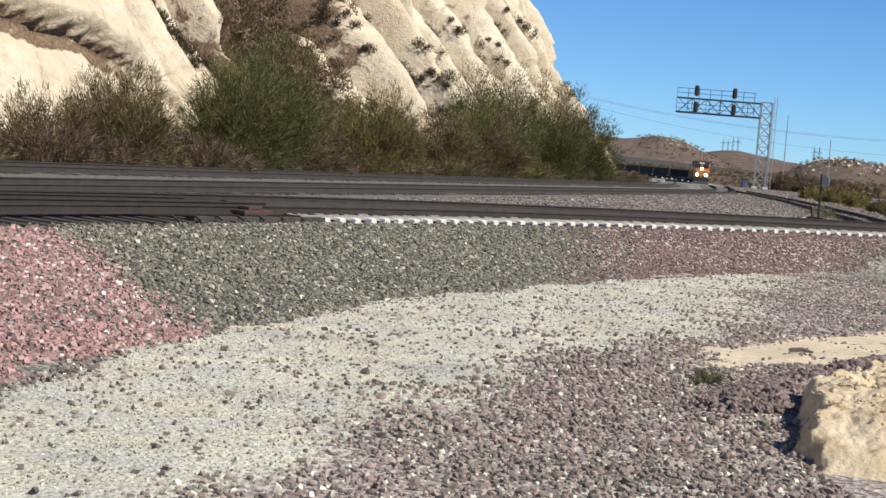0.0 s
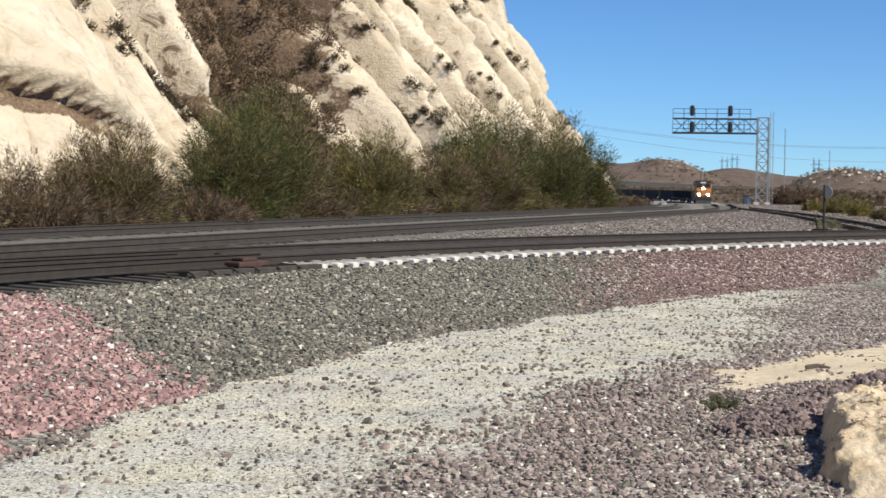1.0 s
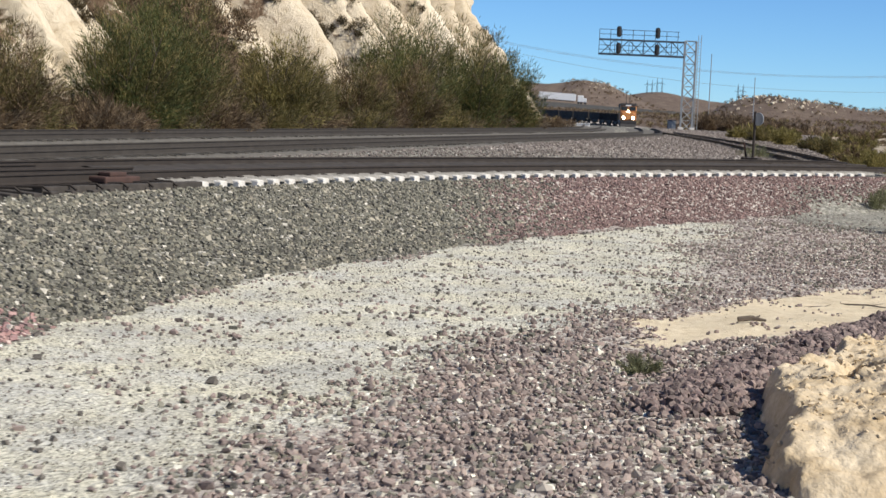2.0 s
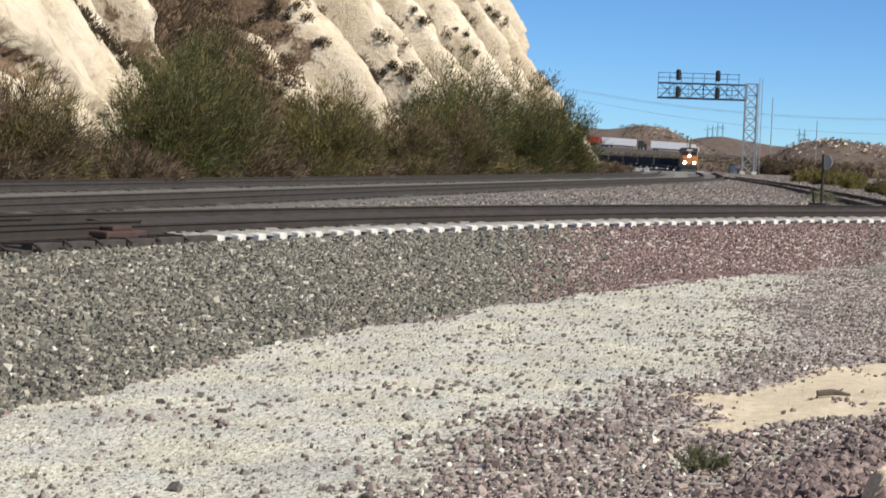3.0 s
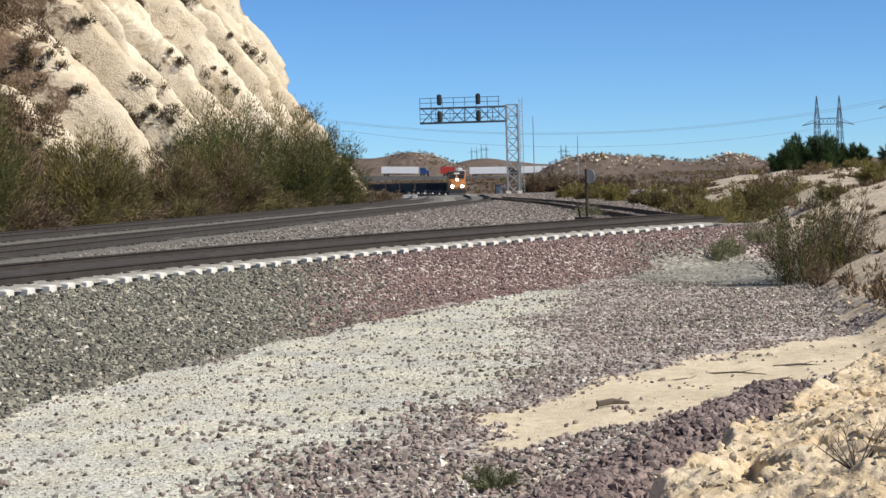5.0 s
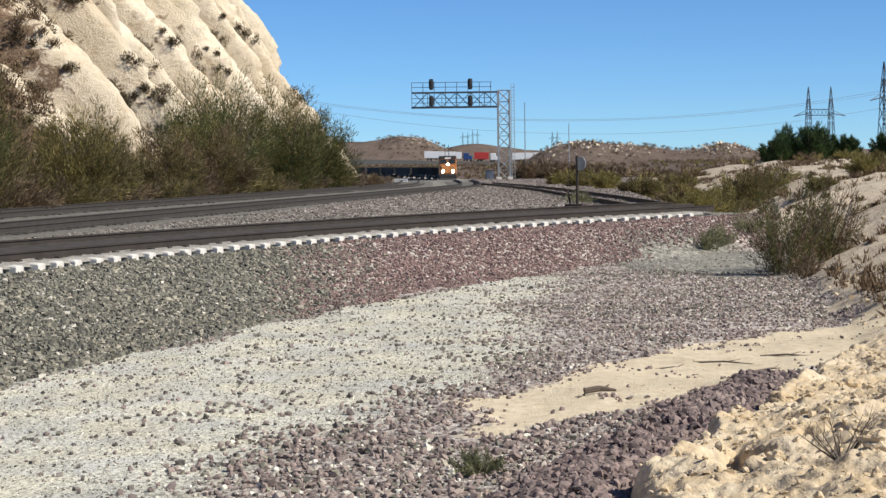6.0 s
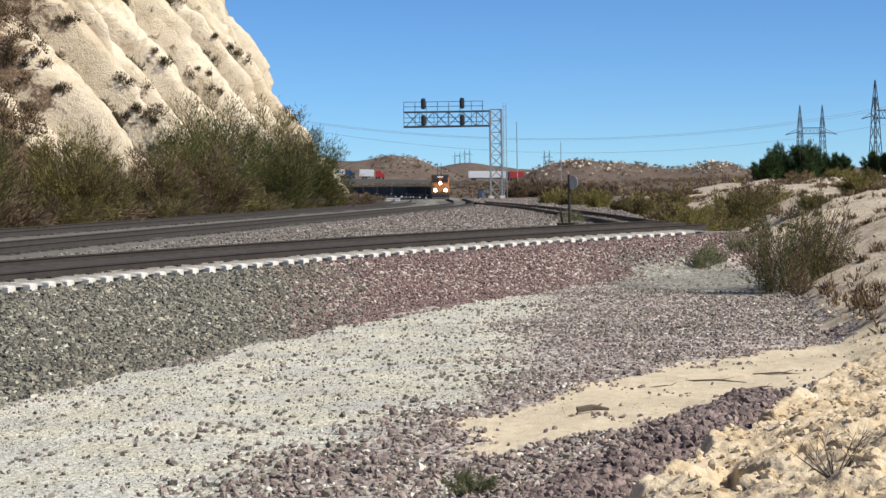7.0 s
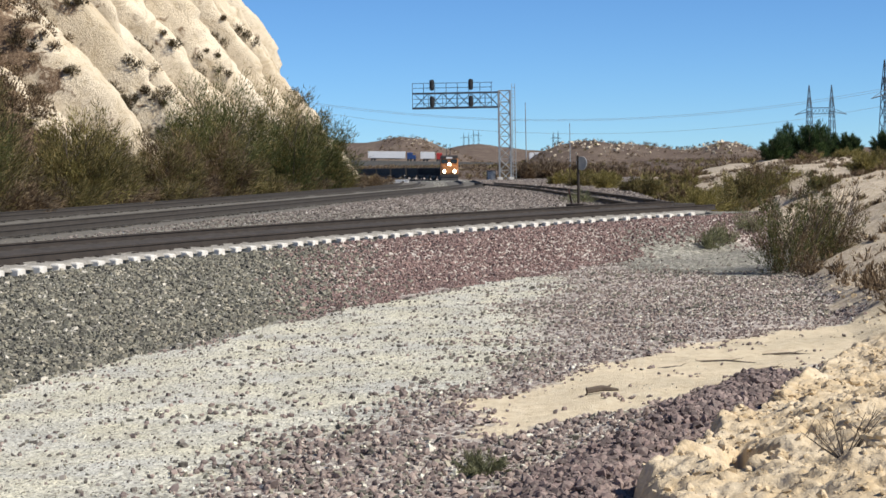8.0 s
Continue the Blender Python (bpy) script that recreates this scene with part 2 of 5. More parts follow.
M_PINK_ST = stones("pink_ballast", [(0, (0.186, 0.104, 0.104)), (0.25, (0.284, 0.156, 0.156)), (0.5, (0.371, 0.208, 0.198)), (0.75, (0.437, 0.270, 0.250)), (0.92, (0.546, 0.395, 0.354)), (0.97, (0.677, 0.603, 0.562))])
M_HEAP_ST = stones("heap_ballast", [(0, (0.09, 0.062, 0.062)), (0.3, (0.135, 0.096, 0.093)), (0.6, (0.185, 0.13, 0.124)), (0.85, (0.25, 0.185, 0.172))])
M_YARD_ST = stones("yard_gravel", [(0, (0.09, 0.075, 0.07)), (0.3, (0.14, 0.117, 0.108)), (0.6, (0.19, 0.16, 0.148)), (0.9, (0.28, 0.245, 0.228)), (0.985, (0.48, 0.45, 0.42))])
M_STRAY_ST = stones("stray_stone", [(0, (0.07, 0.062, 0.055)), (0.4, (0.13, 0.115, 0.1)), (0.7, (0.2, 0.175, 0.155)), (0.9, (0.3, 0.27, 0.24))])
M_WHITE_ST = stones("pale_gravel", [(0, (0.36, 0.345, 0.295)), (0.2, (0.52, 0.50, 0.425)), (0.45, (0.67, 0.645, 0.55)), (0.7, (0.77, 0.745, 0.64)), (0.9, (0.81, 0.805, 0.75))])
M_LEAF = leafy("green_leaves", [(0, (0.045, 0.064, 0.03)), (0.4, (0.088, 0.11, 0.044)), (0.8, (0.16, 0.16, 0.066)), (1, (0.3, 0.235, 0.11))])
M_OLIVE = leafy("olive_leaves", [(0, (0.07, 0.066, 0.036)), (0.4, (0.142, 0.13, 0.055)), (0.75, (0.23, 0.185, 0.09)), (1, (0.38, 0.3, 0.155))])
M_YELLOW = leafy("yellowing_leaves", [(0, (0.11, 0.1, 0.042)), (0.4, (0.22, 0.195, 0.075)), (0.8, (0.36, 0.3, 0.12)), (1, (0.5, 0.42, 0.2))])
M_BROWN = leafy("dry_brown_twigs", [(0, (0.065, 0.045, 0.034)), (0.4, (0.15, 0.102, 0.07)), (0.8, (0.26, 0.185, 0.132)), (1, (0.44, 0.345, 0.25))])
M_SAGE = leafy("sage_green_leaves", [(0, (0.12, 0.13, 0.08)), (0.5, (0.22, 0.23, 0.14)), (1, (0.36, 0.36, 0.25))])
M_DKTREE = leafy("dark_tree_leaves", [(0, (0.021, 0.044, 0.021)), (0.5, (0.047, 0.085, 0.034)), (1, (0.101, 0.144, 0.060))])

M_BARKTWIG = leafy("grey_twigs", [(0, (0.06, 0.045, 0.035)), (0.5, (0.13, 0.10, 0.08)), (1, (0.25, 0.2, 0.16))])
M_SCRUBDK = leafy("dark_scrub_leaves", [(0, (0.045, 0.036, 0.025)), (0.5, (0.105, 0.082, 0.052)), (1, (0.2, 0.155, 0.105))])
M_BED = paint("brown_grey_ballast", (0.085, 0.079, 0.068), (0.155, 0.145, 0.127), 5, 0.95, 0, 0.6, 0.02, 22)

# ---------------- shared shapes ----------------
RNG = np.random.default_rng(7)


def lattice(ix, iy, seed):
    v = np.sin(ix * 127.1 + iy * 311.7 + seed * 74.7) * 43758.5453
    return v - np.floor(v)


def vnoise(x, y, seed=0):
    x, y = np.asarray(x, float), np.asarray(y, float)
    ix, iy = np.floor(x), np.floor(y)
    fx, fy = x - ix, y - iy
    fx, fy = fx * fx * (3 - 2 * fx), fy * fy * (3 - 2 * fy)
    a, b = lattice(ix, iy, seed), lattice(ix + 1, iy, seed)
    c, d = lattice(ix, iy + 1, seed), lattice(ix + 1, iy + 1, seed)
    return (a + (b - a) * fx) * (1 - fy) + (c + (d - c) * fx) * fy - 0.5


def fbm(x, y, seed=0, octaves=4):
    s, a = 0, 1.0
    for k in range(octaves):
        s = s + a * vnoise(np.asarray(x) * 2 ** k, np.asarray(y) * 2 ** k, seed + k)
        a *= 0.5
    return s


def step(x, a, b):
    t = np.clip((x - a) / (b - a), 0, 1)
    return t * t * (3 - 2 * t)


def grid_faces(nu, nv):
    i = np.arange((nu - 1) * (nv - 1))
    r, c = i // (nv - 1), i % (nv - 1)
    a = r * nv + c
    return np.stack([a, a + nv, a + nv + 1, a + 1], 1)


def mesh_np(name, verts, faces, mat, smooth=False):
    """A mesh from arrays: an (n, 3) or (n, 4) face array, or a list of polygons."""
    me = bpy.data.meshes.new(name)
    if isinstance(faces, np.ndarray):
        n, k = faces.shape
        v = np.asarray(verts, np.float32)
        me.vertices.add(len(v))
        me.vertices.foreach_set("co", v.reshape(-1))
        me.loops.add(n * k)
        me.loops.foreach_set("vertex_index", faces.reshape(-1).astype(np.int32))
        me.polygons.add(n)
        me.polygons.foreach_set("loop_start", np.arange(0, n * k, k, dtype=np.int32))
        me.polygons.foreach_set("loop_total", np.full(n, k, np.int32))
    else:
        me.from_pydata(np.asarray(verts).tolist(), [], faces)
    me.materials.append(mat)
    me.polygons.foreach_set("use_smooth", np.full(len(me.polygons), smooth))
    me.update(calc_edges=True)
    return me


def part(name, bm, material, parent=None, label=""):
    me = bpy.data.meshes.new(name)
    bm.normal_update()
    bm.to_mesh(me)
    bm.free()
    me.materials.append(material)
    ob = new(name, me)
    if parent:
        ob.parent = parent
    if label:
        tagged(ob, label)
    return ob


def part_np(name, v, f, material, parent=None, label="", smooth=False):
    ob = new(name, mesh_np(name, v, f, material, smooth))
    if parent:
        ob.parent = parent
    if label:
        tagged(ob, label)
    return ob


def box(bm, x0, x1, y0, y1, z0, z1, bevel=0.0):
    g = bmesh.ops.create_cube(bm, size=1.0, matrix=Matrix.Translation(((x0 + x1) / 2, (y0 + y1) / 2, (z0 + z1) / 2)) @ Matrix.Diagonal((x1 - x0, y1 - y0, z1 - z0, 1)))
    if bevel:
        es = list({e for v in g["verts"] for e in v.link_edges})
        bmesh.ops.bevel(bm, geom=es, offset=bevel, segments=2, affect="EDGES", profile=0.6)
    return bm


def boxed(x0, x1, y0, y1, z0, z1, bevel=0.0):
    return box(bmesh.new(), x0, x1, y0, y1, z0, z1, bevel)


def bar(bm, p, q, r, sides=6, r2=None):
    p, q = Vector(p), Vector(q)
    d = q - p
    m = Matrix.Translation((p + q) / 2) @ d.to_track_quat("Z", "Y").to_matrix().to_4x4()
    bmesh.ops.create_cone(bm, cap_ends=True, segments=sides, radius1=r, radius2=r if r2 is None else r2, depth=d.length, matrix=m)
    return bm


def empty(name, m, label, category, group="", kind=""):
    ob = new(name)
    ob.matrix_world = m
    return tagged(ob, label, category, group, kind)


# ---------------- the lie of the land ----------------
# near track: a curve that leaves the main line and bends towards the stand (u along it, from its left end)
U = np.arange(-22, 36.01, 0.5)
HEAD = np.radians(20 + U * 18 / 28)
i0 = int(np.argmin(abs(U)))
NX = np.cumsum(np.sin(HEAD) * 0.5)
NY = np.cumsum(np.cos(HEAD) * 0.5)
NX, NY = NX - NX[i0] - 7.2, NY - NY[i0] + 29.9      # the line of the tie ends on the near side
TIE_Z, RAIL_H, CANT = 1.0, 0.17, radians(4.2)


def main_x(y):
    """Near rail of the main line at that y."""
    y = np.asarray(y, float)
    return np.where(y < 118, -11.2 + (y - 46.5) * 0.167, np.interp(y, [118, 124, 131, 140, 152, 171, 240, 330, 365, 420, 470, 520], [0.74, 1.7, 2.55, 3.1, 3.2, 3.0, 2.1, 1.38 + 0.7, 1.3, -3.5, -16, -40]))


def near_side(x, y):
    """Metres to the stand's side of the near track's tie ends, and the place along it."""
    x, y = np.asarray(x, float), np.asarray(y, float)
    shape = x.shape
    x, y = x.ravel(), y.ravel()
    s, u = np.empty_like(x), np.empty_like(x)
    for k in range(0, len(x), 20000):
        dx, dy = x[k:k + 20000, None] - NX, y[k:k + 20000, None] - NY
        j = np.argmin(dx * dx + dy * dy, 1)
        r = np.arange(len(j))
        s[k:k + 20000] = dx[r, j] * np.cos(HEAD[j]) - dy[r, j] * np.sin(HEAD[j])
        u[k:k + 20000] = U[j] + dx[r, j] * np.sin(HEAD[j]) + dy[r, j] * np.cos(HEAD[j])
    return s.reshape(shape), u.reshape(shape)


def toe_x(y):
    """Foot of the earth bank beside the track."""
    return np.interp(y, [0, 24, 40, 52, 66, 90, 115, 170, 400], [6, 5.6, 7.9, 10.2, 11.0, 12.0, 13.5, 20, 60])


def mound_x(y):
    return np.interp(y, [6, 10, 13.1, 15.4, 17.8, 21.1, 25], [1.7, 1.1, 1.38, 2.22, 3.06, 4.08, 5.6])


HILLS = [(-14, 900, 14.0, 26, 60), (-62, 900, 13.2, 32, 70), (35, 2000, 14, 38, 120), (60, 1900, 15.5, 260, 90), (51, 635, 8.0, 15, 26), (74, 650, 5.6, 14, 26), (38, 650, 4.0, 8, 20),
         (97, 640, 6.0, 11, 26), (125, 650, 3.6, 20, 26), (330, 1600, 12, 90, 100), (-170, 900, 16, 60, 80)]


def land(x, y, detail=True):
    x, y = np.asarray(x, float), np.asarray(y, float)
    s, u = near_side(x, y)
    w = np.interp(u, [-22, 0, 10, 20, 30, 36], [5.5, 3.9, 3.4, 2.6, 2.6, 2.6])
    past = step(u, 34, 41)
    bank = (TIE_Z - 0.1) * (1 - step(s, 0.15, w) * 0.55 - np.clip((s - 0.15) / (w - 0.15), 0, 1) * 0.45)
    z = bank * (1 - past) + past * (0.2 + 0.72 * (1 - step(x - toe_x(y), -2.5, -0.2)))
    # beyond the main line the ground falls away a little
    off = x - main_x(y)
    z = z - 0.5 * step(-off, 8.5, 13) * (y > 20)
    z = z * (1 - step(y, 190, 300)) + step(y, 190, 300) * (-0.8)
    # earth bank beside the line, and the plateau on it
    e = x - toe_x(y)
    up = np.clip(e * 0.45, 0, None)
    z = z + 2.45 * (1 - np.exp(-up / 1.9)) * step(y, 19, 30) * (1 - 0.5 * step(y, 170, 300))
    z = z + (0.3 * fbm(x * 0.5, y * 0.5, 3) - 0.75 * abs(fbm(x * 0.3, y * 0.55, 4, 3)) + 0.06 * fbm(x * 2.2, y * 2.2, 8, 3)) * step(e, 0, 1.5)
    # heap of loose ballast beside the mound
    ax, ay, bx, by = 0.75, 13.0, 3.7, 20.3
    t = np.clip(((x - ax) * (bx - ax) + (y - ay) * (by - ay)) / ((bx - ax) ** 2 + (by - ay) ** 2), 0, 1)
    dd = np.hypot(x - ax - t * (bx - ax), y - ay - t * (by - ay))
    z = z + 0.19 * np.exp(-(dd / 0.62) ** 2) * (1 + 0.6 * fbm(x * 1.3, y * 1.3, 9))
    for hx, hy, hh, sx, sy in HILLS:
        z = z + hh * np.exp(-((x - hx) / sx) ** 2 - ((y - hy) / sy) ** 2)
    far = step(y, 400, 560)
    z = z + far * (2.1 + 1.2 * fbm(x / 40, y / 40, 21) + 0.8 * fbm(x / 9, y / 9, 22)) * (1 - step(y, 1100, 1500) * 0.6)
    if detail:
        z = z + 0.06 * fbm(x * 3.5, y * 3.5, 14, 3) * np.exp(-((x - 2.8 - 0.45 * (y - 22)) / 2.5) ** 2) * (y < 30) * (y > 16)
        z = z + 0.035 * fbm(x * 1.1, y * 1.1, 5) + 0.014 * fbm(x * 5, y * 5, 6, 2)
    return z


def grey_sand(x, y):
    """Silty patch washed in at the foot of the bank."""
    return np.exp(-((x - 7.1 - 0.05 * (y - 48)) / 2.7) ** 2 - ((y - 47.5) / 8.0) ** 2)


def cover(x, y):
    """White gravel, purple stone, sand, dry soil."""
    s, u = near_side(x, y)
    w = np.interp(u, [-22, 0, 10, 20, 30, 36], [5.5, 3.9, 3.4, 2.6, 2.6, 2.6])
    n = fbm(x * 0.6, y * 0.6, 31)
    xw = np.interp(y, [5, 10.7, 14.6, 16, 18, 19.8, 24, 30, 40, 44, 47], [-3.0, -2.6, -2.2, -1.75, -1.0, 0.0, 0.75, 1.4, 2.5, 2.3, 0.0])
    white = step(s - w, -0.25 + 0.5 * n, 0.35 + 0.5 * n) * (1 - step(x - xw + 0.9 * n, -1.7, 1.7))
    purp = np.where(s > w, 1.0, 0.0) * step(x - xw + 0.9 * n, -0.5, 0.5)
    purp = np.maximum(purp, step(u + 1.7 * s + 1.5 * n, 8.5, 13.5) * (s > 0))
    lo = np.interp(y, [16.9, 17.3, 18.5, 19.2, 20.6, 22, 23.5, 25.3, 27.8, 29.5], [2, 0.1, 0.35, 0.5, 0.8, 1.4, 2.1, 2.8, 5.2, 8])
    hi = np.interp(y, [16.9, 17.3, 18.5, 19.2, 20.6, 22, 23.5, 25.3, 27.8, 29.5], [0, 0.4, 1.3, 2.1, 3.0, 3.9, 4.9, 6.2, 8.5, 9])
    sand = step(x - lo + 0.9 * n, -0.5, 0.55) * step(hi - x - 0.3 * n, -0.2, 0.3) * (y < 29.5)
    sand = np.maximum(sand, 0.75 * np.exp(-((x - 5.6) / 1.6) ** 2 - ((y - 26) / 3.0) ** 2))
    sand = np.maximum(sand, 0.8 * np.exp(-((x - 1.0) / 0.35) ** 2 - ((y - 14.2) / 1.0) ** 2) * step(n, -0.2, 0.3))
    off = x - main_x(np.minimum(y, 519))
    soil = np.maximum(step(x - toe_x(y) + 0.6 * n, -0.4, 0.6) * (y > 17), step(y, 165, 200) * step(abs(off + 3), 9, 12))
    soil = np.maximum(soil, step(-off, 8, 11))
    soil = np.maximum(soil, step(y, 470, 510))
    greysand = grey_sand(x, y)
    white = np.maximum(white, step(greysand + 0.35 * n, 0.2, 0.8) * 0.38)
    purp = purp * (1 - step(greysand + 0.35 * n, 0.2, 0.7))
    mid = (s < -3.2) * (off > 0.5)
    purp = np.maximum(purp, mid * step(y + 10 * n, 40, 85) * 0.62)
    return np.stack([white * (1 - soil), purp * (1 - soil), sand, soil], -1)


def axis(lo, hi, fine, far_lo, far_hi, grow=1.09):
    a = list(np.arange(lo, hi, fine))
    d, p = fine, hi
    while p < far_hi:
        a.append(p)
        d *= grow
        p += d
    a.append(far_hi)
    d, p = fine, lo
    while p > far_lo:
        d *= grow
        p -= d
        a.insert(0, p)
    return np.array(a)


GX, GY = axis(-16, 13, 0.16, -3500, 3500, 1.06), axis(7, 46, 0.2, -600, 4500, 1.03)
gx, gy = np.meshgrid(GX, GY, indexing="ij")
gz = land(gx, gy)
ground = new("ground", mesh_np("ground", np.stack([gx.ravel(), gy.ravel(), gz.ravel()], 1), grid_faces(len(GX), len(GY)), M_GROUND, True))
ca = ground.data.color_attributes.new("cover", "FLOAT_COLOR", "POINT")
ca.data.foreach_set("color", cover(gx, gy).reshape(-1).astype(np.float32))
tagged(ground, "gravel and sandy ground rising to dry brown hills", "ground", kind="structure")

# ---------------- tracks ----------------
PROFILE = [(-0.07, 0.0), (-0.07, 0.014), (-0.012, 0.035), (-0.012, 0.13), (-0.036, 0.14), (-0.036, 0.168), (0.036, 0.168), (0.036, 0.14), (0.012, 0.13), (0.012, 0.035), (0.07, 0.014), (0.07, 0.0)]


def rail_mesh(name, pts, lean=0.0, mat=None):
    """A rail swept along points (x, y, z of its foot)."""
    p = np.asarray(pts, float)
    t = np.gradient(p[:, :2], axis=0)
    t /= np.linalg.norm(t, axis=1)[:, None]
    side = np.stack([t[:, 1], -t[:, 0]], 1)
    v = []
    for (a, h) in PROFILE:
        v.append(np.column_stack([p[:, :2] + side * (a + h * math.sin(lean)), p[:, 2] + h]))
    v = np.stack(v, 1)
    n, k = len(p), len(PROFILE)
    f = [[i * k + j, i * k + (j + 1) % k, (i + 1) * k + (j + 1) % k, (i + 1) * k + j] for i in range(n - 1) for j in range(k)]
    f += [list(range(k))[::-1], [(n - 1) * k + j for j in range(k)]]
    return mesh_np(name, v.reshape(-1, 3), f, mat or M_RAIL)


def tie_bm(width, depth_end, length):
    """Concrete tie along x, its near end at x = 0, top at z = 0; dished in the middle, chamfered ends."""
    bm = bmesh.new()
    secs = [(0, 0.0), (0.03, 0.012), (0.55, 0.012), (1.05, -0.03), (length - 1.05, -0.03), (length - 0.55, 0.012), (length - 0.03, 0.012), (length, 0)]
    rings = []
    for x, top in secs:
        w = width / 2
        rings.append([bm.verts.new((-x, y, z)) for y, z in ((-w, -depth_end), (-w * 0.9, top - 0.02), (-w * 0.78, top), (w * 0.78, top), (w * 0.9, top - 0.02), (w, -depth_end))])
    for a, b in zip(rings, rings[1:]):
        for i in range(6):
            bm.faces.new((a[i], a[(i + 1) % 6], b[(i + 1) % 6], b[i]))
    bm.faces.new(rings[0][::-1])
    bm.faces.new(rings[-1])
    bmesh.ops.recalc_face_normals(bm, faces=bm.faces)
    return bm


def near_point(u, inward, up=0.0):
    """A point of the near track: metres along, in from the tie ends, above the tie top; canted."""
    h = np.interp(u, U, HEAD)
    x, y = np.interp(u, U, NX), np.interp(u, U, NY)
    return (x - math.cos(h) * inward, y + math.sin(h) * inward, TIE_Z + inward * math.sin(CANT) + up, h)


near_track = empty("railway_track", Matrix.Identity(4), "canted curved track with dark rusty rails on pale concrete ties", "railway track")
us = np.arange(-21.5, 31.1, 0.5)
for inward in (0.55, 2.05):
    ob = new("rail", rail_mesh("rail", [near_point(u, inward)[:3] for u in us]))
    ob.parent = near_track
SLIP = -1.2
tie_me = tie_bm(0.25, 0.2, 2.6)
first = None
for k, u in enumerate(np.arange(SLIP, 30.4, 0.61)):
    x, y, z, h = near_point(u + random.uniform(-0.02, 0.02), 0)
    m = Matrix.Translation((x + random.uniform(-0.02, 0.02), y, z + random.uniform(-0.012, 0.008))) @ Euler((0, CANT, -h + random.uniform(-0.01, 0.01))).to_matrix().to_4x4()
    if first is None:
        first = part("tie", tie_me, M_TIE, near_track)
        ob = first
    else:
        ob = new("tie", first.data)
        ob.parent = near_track
    ob.matrix_local = m
clip_me = None
for k, u in enumerate(np.arange(SLIP, 28, 0.61)):
    x, y, z, h = near_point(u, 0.43, 0.0)
    if clip_me is None:
        bm = boxed(-0.05, 0.05, -0.06, 0.06, 0, 0.045, 0.01)
        ob = part("rail_clip", bm, M_RAIL, near_track)
        clip_me = ob.data
    else:
        ob = new("rail_clip", clip_me)
        ob.parent = near_track
    ob.matrix_local = pose(x, y, z, 0, 0, math.degrees(-h))

crib = []
us2 = np.arange(SLIP - 0.3, 30.8, 0.25)
ins = np.arange(0.62, 2.9, 0.19)
for u in us2:
    for q in ins:
        px, py, pz, _ = near_point(u, q)
        crib.append((px, py, pz + 0.035 + 0.02 * math.sin(u * 9 + q * 23) + 0.03 * random.random() - 0.5 * max(0, q - 2.6)))
part_np("ballast_crib", crib, grid_faces(len(us2), len(ins))[:, ::-1], M_TIMBER, near_track, "oily dark ballast between the rails", True)
edge = []
ins2 = np.arange(0.1, 0.6, 0.07)
for u in us2:
    for q in ins2:
        px, py, pz, _ = near_point(u, q)
        edge.append((px, py, pz + 0.004 + 0.035 * random.random() - (0.06 if q < 0.15 else 0)))
part_np("ballast_edge", edge, grid_faces(len(us2), len(ins2))[:, ::-1], M_EDGE, near_track, "dusty grey ballast between the tie ends", True)

# the turnout's long timbers and switch gear on the left
turnout = empty("turnout", Matrix.Identity(4), "dark oily railway turnout on long timbers with a rusty switch plate", "railway switch")
tm = None
for u in np.arange(-21, SLIP - 0.3, 0.56):
    over = 0.25 + 0.1 * random.random() + 0.02 * (SLIP - u)
    x, y, z, h = near_point(u, -over + 0.2)
    if tm is None:
        ob = part("timber", boxed(-4.2, 0, -0.12, 0.12, -0.2, 0.0, 0.012), M_TIMBER, turnout)
        tm = ob.data
    else:
        ob = new("timber", tm)
        ob.parent = turnout
    ob.matrix_local = Matrix.Translation((x, y, z - 0.02)) @ Euler((0, CANT * 0.6, -h)).to_matrix().to_4x4()
ends = part("head_timber", boxed(0, 0.2, -4.6, 0, -0.2, 0.03, 0.015), M_TIMBER, turnout)
x, y, z, h = near_point(SLIP + 0.35, 0.1)
ends.matrix_local = pose(x, y, z, 0, 0, math.degrees(-h))
for k in range(7):
    x, y, z, h = near_point(SLIP - 0.7 - k * 0.75, 0.05)
    ob = part("tie_strap", bar(bar(bmesh.new(), (-0.5, 0, 0.02), (0.1, 0.12, 0.05), 0.022), (0.1, 0.12, 0.05), (0.22, 0.12, -0.02), 0.022), M_RAIL, turnout)
    ob.matrix_local = pose(x, y, z, 0, 0, math.degrees(-h))
x, y, z, h = near_point(SLIP - 1.6, 0.3)
plate = part("switch_machine", box(boxed(-0.3, 0.1, -0.6, 0.45, 0.0, 0.12, 0.03), -0.22, 0.02, -0.35, 0.15, 0.12, 0.19, 0.02), M_RUSTBOX, turnout, "rust-red switch machine cover")
plate.matrix_local = pose(x, y, z, 0, 0, math.degrees(-h))
for k, inward in enumerate((0.95, 1.5)):
    ob = new("rail", rail_mesh("rail", [near_point(u, inward + 0.02 * (SLIP - u), 0.01)[:3] for u in np.arange(-21.5, SLIP + 0.1 - k * 2, 0.5)]))
    ob.parent = turnout

# main line: two tracks side by side
ys = np.concatenate([np.arange(5, 118, 3.0), np.arange(118, 200, 2.0), np.arange(200, 512, 8.0)])


def main_z(y):
    return np.interp(y, [0, 170, 320, 520], [TIE_Z, 0.95, -0.77, -0.77])


def main_points(shift, y_list):
    x = main_x(y_list)
    t = np.gradient(np.column_stack([x, y_list]), axis=0)
    t /= np.linalg.norm(t, axis=1)[:, None]
    return np.column_stack([x - t[:, 1] * shift, y_list + t[:, 0] * shift, main_z(y_list) + 0.02 * shift]), t


